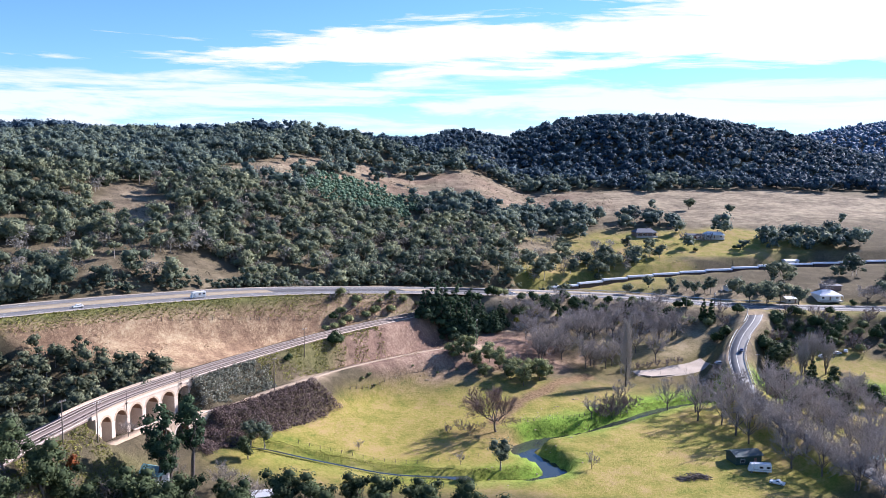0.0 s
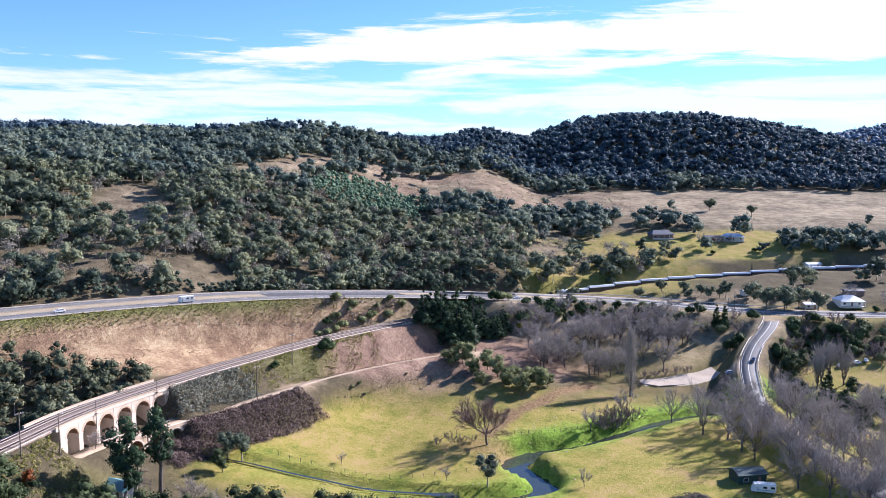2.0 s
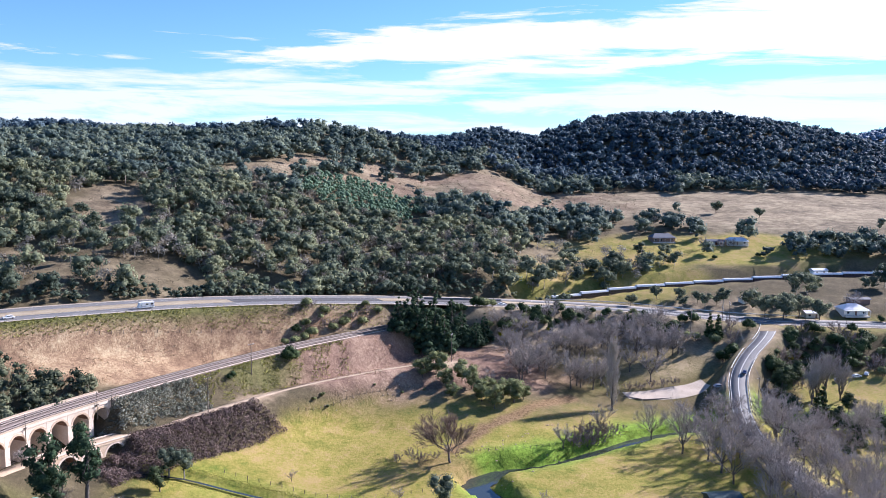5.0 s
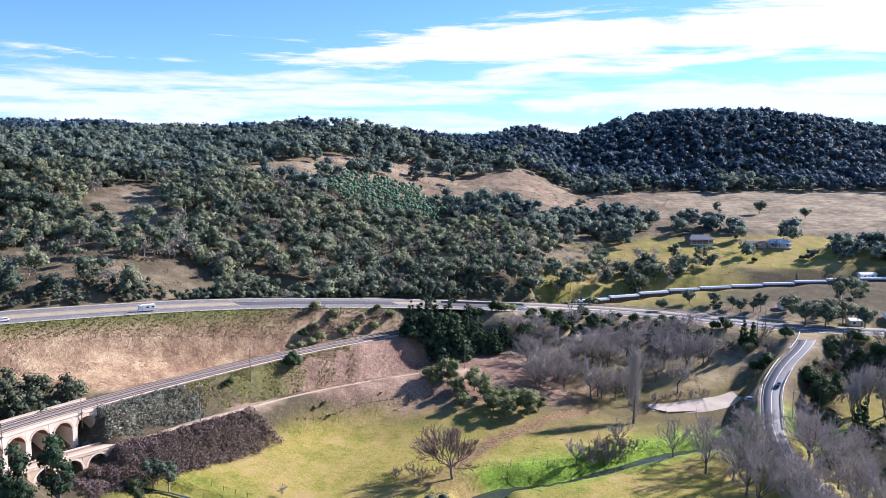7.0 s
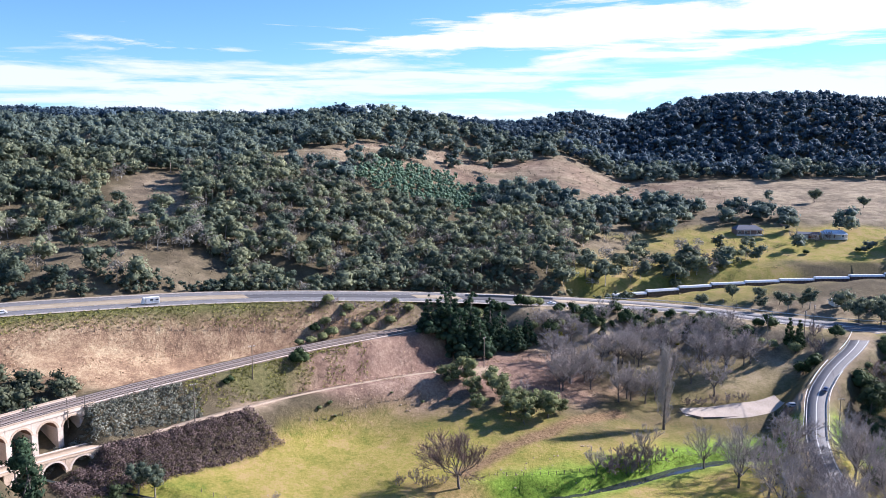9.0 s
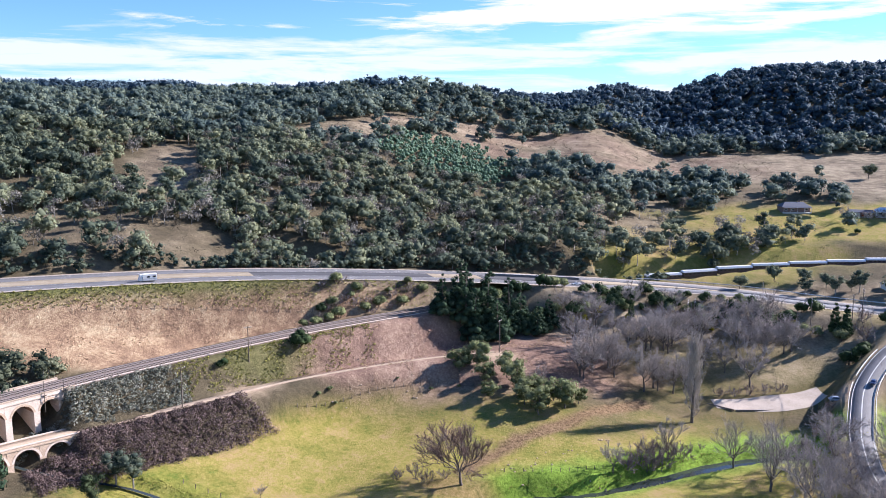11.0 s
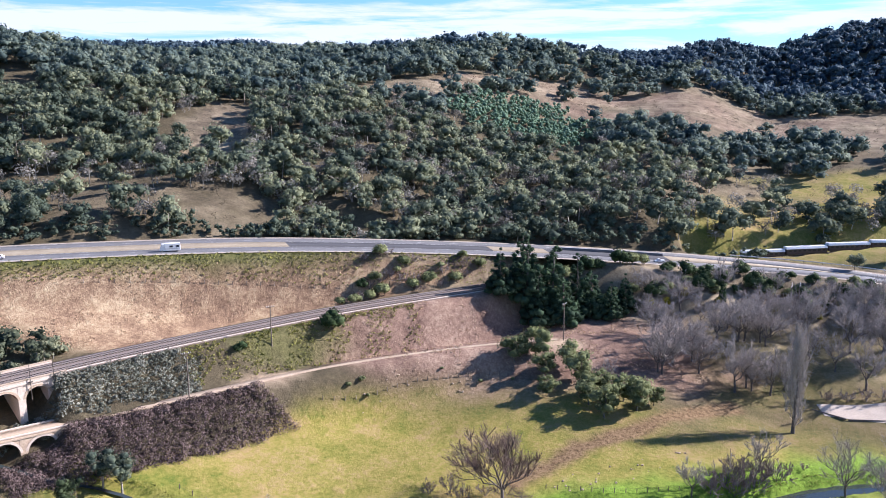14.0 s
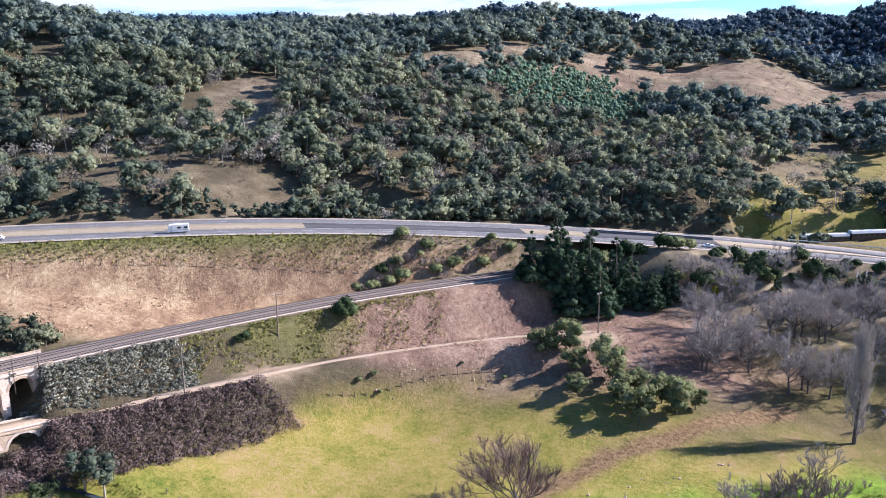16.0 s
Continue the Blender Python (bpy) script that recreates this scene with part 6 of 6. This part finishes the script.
poles = [(-95.4, 199, 11, 60), (-90.5, 208, 11, 60), (-57.5, 273, 11.5, 50), (-51.8, 300.5, 11, 50), (15.1, 353, 11.5, 70), (79, 403, 12, 80), (81.5, 404, 12, 80), (138, 409, 12, 90), (142, 412, 12, 90), (132.5, 336, 10, 20), (150, 316, 10, 30), (124, 410, 10, 90)]
for p in poles:
    power_pole(*p, arms=2 if p[1] > 350 and p[0] > 60 else 1)
for s, o in ((VIADUCT_A + 20, -5.3), (VIADUCT_B - 6, -5.3), (VIADUCT_B - 1, -5.3)):
    q = line_part(RAILWAY_LINE, s, s + 1)
    d = (q[1] - q[0])[:2] / np.linalg.norm((q[1] - q[0])[:2])
    root = new("signal_post")
    root.location = (q[0][0] - d[1] * o, q[0][1] + d[0] * o, q[0][2] - 4.5)
    part("post", tube_mesh(np.array([(0, 0, 0, 0.1), (0, 0, 8.2, 0.07)]), 6), M_IRON, root)
    part("bracket", block(-0.3, 0.3, -0.3, 0.5, 4.2, 4.4), M_IRON, root)
    tagged(root, "dark iron post fixed to the viaduct side", "post", "posts on the viaduct")


def wire(a, b, sag, parent=None):
    n = 12
    u = np.linspace(0, 1, n)[:, None]
    p = np.array(a) * (1 - u) + np.array(b) * u
    p[:, 2] -= sag * 4 * (u[:, 0] * (1 - u[:, 0]))
    v, f = tubes([np.c_[p, np.full(n, 0.03)]], 3)
    ob = mesh_object("power_line", v, f, M_IRON)
    return tagged(ob, "thin dark overhead power line between poles", "power line", "power lines")


for off in (-1.0, 0.0, 1.0):
    wire((132.5 + off, 336, ground_z(132.5, 336) + 10), (150 + off, 316, ground_z(150, 316) + 10), 0.8)
    wire((150 + off, 316, ground_z(150, 316) + 10), (178 + off, 262, ground_z(178, 262) + 10), 1.6)
    wire((142, 412 + off, ground_z(142, 412) + 12), (132.5, 336 + off, ground_z(132.5, 336) + 10), 1.4)


# fences
def fence(points, gap, label, h=1.15):
    root = new("fence")
    x, y = points[0]
    root.location = (x, y, ground_z(x, y))
    base = np.array(root.location)
    line = spline(np.array([(a, b, 0) for a, b in points], float), 2.0)
    run = length_of(line)
    spots = []
    for s in np.arange(0, run, gap):
        q = line_part(line, s, min(s + 0.5, run))[0]
        spots.append(np.array([q[0], q[1], ground_z(q[0], q[1])]))
    for q in spots:
        p = q - base
        part("post", block(p[0] - 0.07, p[0] + 0.07, p[1] - 0.07, p[1] + 0.07, p[2] - 0.4, p[2] + h, 0.015), M_POLE, root)
    for z in (0.45, 0.95):
        v, f = tubes([np.array([(*(q - base + np.array([0, 0.1, z])), 0.012) for q in spots])], 3)
        mesh_object("wire", v, f, M_IRON, root)
    return tagged(root, label, "fence")


fence([(-34, 295), (-26, 304), (-17, 315), (-6, 325), (4, 332)], 3.0, "timber post and wire fence along the pasture edge")
fence([(-46, 253.5), (-32, 252.5), (-22, 251), (-16, 250), (-4, 250), (14, 257)], 3.5, "timber post and wire fence beside the creek")
fence([(26, 286), (34, 288), (44, 292), (54, 298)], 2.5, "timber post and wire fence on the lush bank")
side_pts = []
for s in np.arange(205, 300, 15.0):
    q = line_part(HIGHWAY_LINE, s + 120, s + 121)
    d = (q[1] - q[0])[:2] / np.linalg.norm((q[1] - q[0])[:2])
    side_pts.append((q[0][0] + d[1] * 20, q[0][1] - d[0] * 20))
fence(side_pts, 4.0, "wire fence between the highway verge and the dry field")


# guard rails on the creek road
def guard_rail(line, a, b, off, label):
    root = new("guard_rail")
    seg = line_part(line, a, b)
    d = np.gradient(seg[:, :2], axis=0)
    d /= np.linalg.norm(d, axis=1)[:, None]
    pts = np.c_[seg[:, :2] + np.stack([-d[:, 1], d[:, 0]], -1) * off, seg[:, 2]]
    root.location = pts[0]
    base = pts[0]
    v, f = [], []
    for k, q in enumerate(pts - base):
        nn = np.array([-d[k, 1], d[k, 0]])
        for o, z in ((0.05, 0.45), (0.09, 0.56), (0.05, 0.62), (0.09, 0.7), (0.05, 0.8), (-0.02, 0.8), (-0.02, 0.45)):
            v.append((q[0] + nn[0] * o, q[1] + nn[1] * o, q[2] + z))
    for k in range(len(pts) - 1):
        for j in range(7):
            f.append((7 * k + j, 7 * k + (j + 1) % 7, 7 * k + 7 + (j + 1) % 7, 7 * k + 7 + j))
    mesh_object("rail", v, np.array(f), M_WHITE, root)
    for q in (pts - base)[::1]:
        part("post", block(q[0] - 0.07, q[0] + 0.07, q[1] - 0.07, q[1] + 0.07, q[2] - 0.5, q[2] + 0.75, 0.01), M_POLE, root)
    return tagged(root, label, "guard rail", "guard rails")


guard_rail(BRANCH_LINE, 10, 40, -3.7, "white steel guard rail on the road bend")
guard_rail(BRANCH_LINE, 52, 74, -3.7, "white steel guard rail on the road bend")
guard_rail(BRANCH_LINE, 78, 112, -3.7, "white steel guard rail beside the creek bridge")
guard_rail(BRANCH_LINE, 60, 112, 3.7, "white steel guard rail beside the creek bridge")
guard_rail(HIGHWAY_LINE, near_run + 200, near_run + 330, 13.2, "dark steel guard rail along the highway edge")

# the gravel pull-off
M_GRAVEL = mottled("pale_gravel", (0.40, 0.33, 0.26), (0.58, 0.50, 0.41), 4.0, 0.95, 0.3, 0.4)
pad_line = spline(np.array([(86, 355.5, 0), (100, 357.5, 0), (113, 362, 0), (121, 368, 0)], float), 2.0)
pad_line[:, 2] = land(pad_line[:, 0], pad_line[:, 1])
pv, pf = [], []
for i, q in enumerate(pad_line):
    half_w = np.interp(i, [0, len(pad_line) * 0.5, len(pad_line) - 1], [3.0, 5.2, 3.6])
    for o in np.linspace(-half_w, half_w, 5):
        a, b = q[0] - o * 0.3, q[1] + o
        pv.append((a, b, ground_z(a, b) + 0.12))
for i in range(len(pad_line) - 1):
    for j in range(4):
        pf.append((5 * i + j, 5 * i + j + 5, 5 * i + j + 6, 5 * i + j + 1))
tagged(mesh_object("gravel_pull_off", pv, np.array(pf), M_GRAVEL), "pale gravel pull-off beside the creek road", "pavement", "", "structure")
for a, b in (((84, 355.5), (92, 351.5)), ((92.5, 351.5), (108, 355.5))):
    L = math.hypot(b[0] - a[0], b[1] - a[1])
    log = new("kerb_log")
    log.matrix_basis = pose((a[0] + b[0]) / 2, (a[1] + b[1]) / 2, ground_z((a[0] + b[0]) / 2, (a[1] + b[1]) / 2) + 0.2, 0, 0, math.degrees(math.atan2(b[1] - a[1], b[0] - a[0])))
    part("timber", block(-L / 2, L / 2, -0.15, 0.15, -0.35, 0.18, 0.03), M_POLE, log)
    tagged(log, "low timber kerb edging the gravel pull-off", "kerb")
bollard = new("bollard")
bollard.location = (117.7, 357, ground_z(117.7, 357))
part("post", tube_mesh(np.array([(0, 0, -0.3, 0.2), (0, 0, 1.3, 0.2), (0, 0, 1.5, 0.12)]), 8), M_IRON, bollard)
tagged(bollard, "dark bollard standing on the pale gravel", "bollard")

# the heap of cut branches and old tyres on the flat
rs_ = np.random.RandomState(91)
paths = []
for k in range(240):
    c = np.array([rs_.uniform(-5, 5), rs_.normal() * 0.9, rs_.uniform(0.1, 1.5)])
    c[2] *= max(0.2, 1 - abs(c[0]) / 6)
    a = rs_.uniform(0, 6.28)
    l = rs_.uniform(0.6, 1.6)
    paths.append(bent(c - np.array([math.cos(a) * l, math.sin(a) * l, 0.1]), c + np.array([math.cos(a) * l, math.sin(a) * l, 0.1]), 0.09, 0.05, rs_, 0.05, 3))
hv, hf = tubes(paths, 4)
heap = new("brush_heap")
heap.matrix_basis = pose(77, 241, ground_z(77, 241), 0, 0, 14)
mesh_object("branches", hv, hf, M_BARK, heap)["kind"] = "stuff"
tagged(heap, "heap of dark cut branches on the flat pasture", "brush heap")

# pale rocks along the creek and the reedy drain
def rock_mesh(seed):
    rs = np.random.RandomState(seed)
    bm = bmesh.new()
    bmesh.ops.create_icosphere(bm, subdivisions=1, radius=0.5)
    for v in bm.verts:
        v.co *= rs.uniform(0.7, 1.2)
        v.co.z *= 0.6
    me = bpy.data.meshes.new("rock")
    bm.to_mesh(me)
    bm.free()
    me.materials.append(M_STONE_OLD)
    return me


rocks = [rock_mesh(k) for k in range(4)]
rs_ = np.random.RandomState(92)
for k in range(90):
    if k < 45:
        q = line_part(CREEK_LINE, *(lambda s: (s, s + 0.5))(rs_.uniform(150, 260)))[0]
        x, y = q[0] + rs_.normal() * 4, q[1] + rs_.normal() * 4
    elif k < 70:
        u = rs_.uniform()
        x, y = 26 + 28 * u + rs_.normal() * 2.5, 285 + 26 * u + rs_.normal() * 2.5
    else:
        u = rs_.uniform()
        x, y = -30 + 36 * u + rs_.normal() * 1.5, 301 + 33 * u + rs_.normal() * 1.5
    ob = new("rock", rocks[k % 4])
    s = rs_.uniform(0.35, 0.95)
    ob.matrix_basis = pose(x, y, ground_z(x, y) + 0.05, 0, 0, rs_.uniform(0, 360)) @ Matrix.Diagonal((s, s * 0.8, s, 1))
    tagged(ob, "pale weathered rock lying in rough grass", "rock", "scattered rocks")
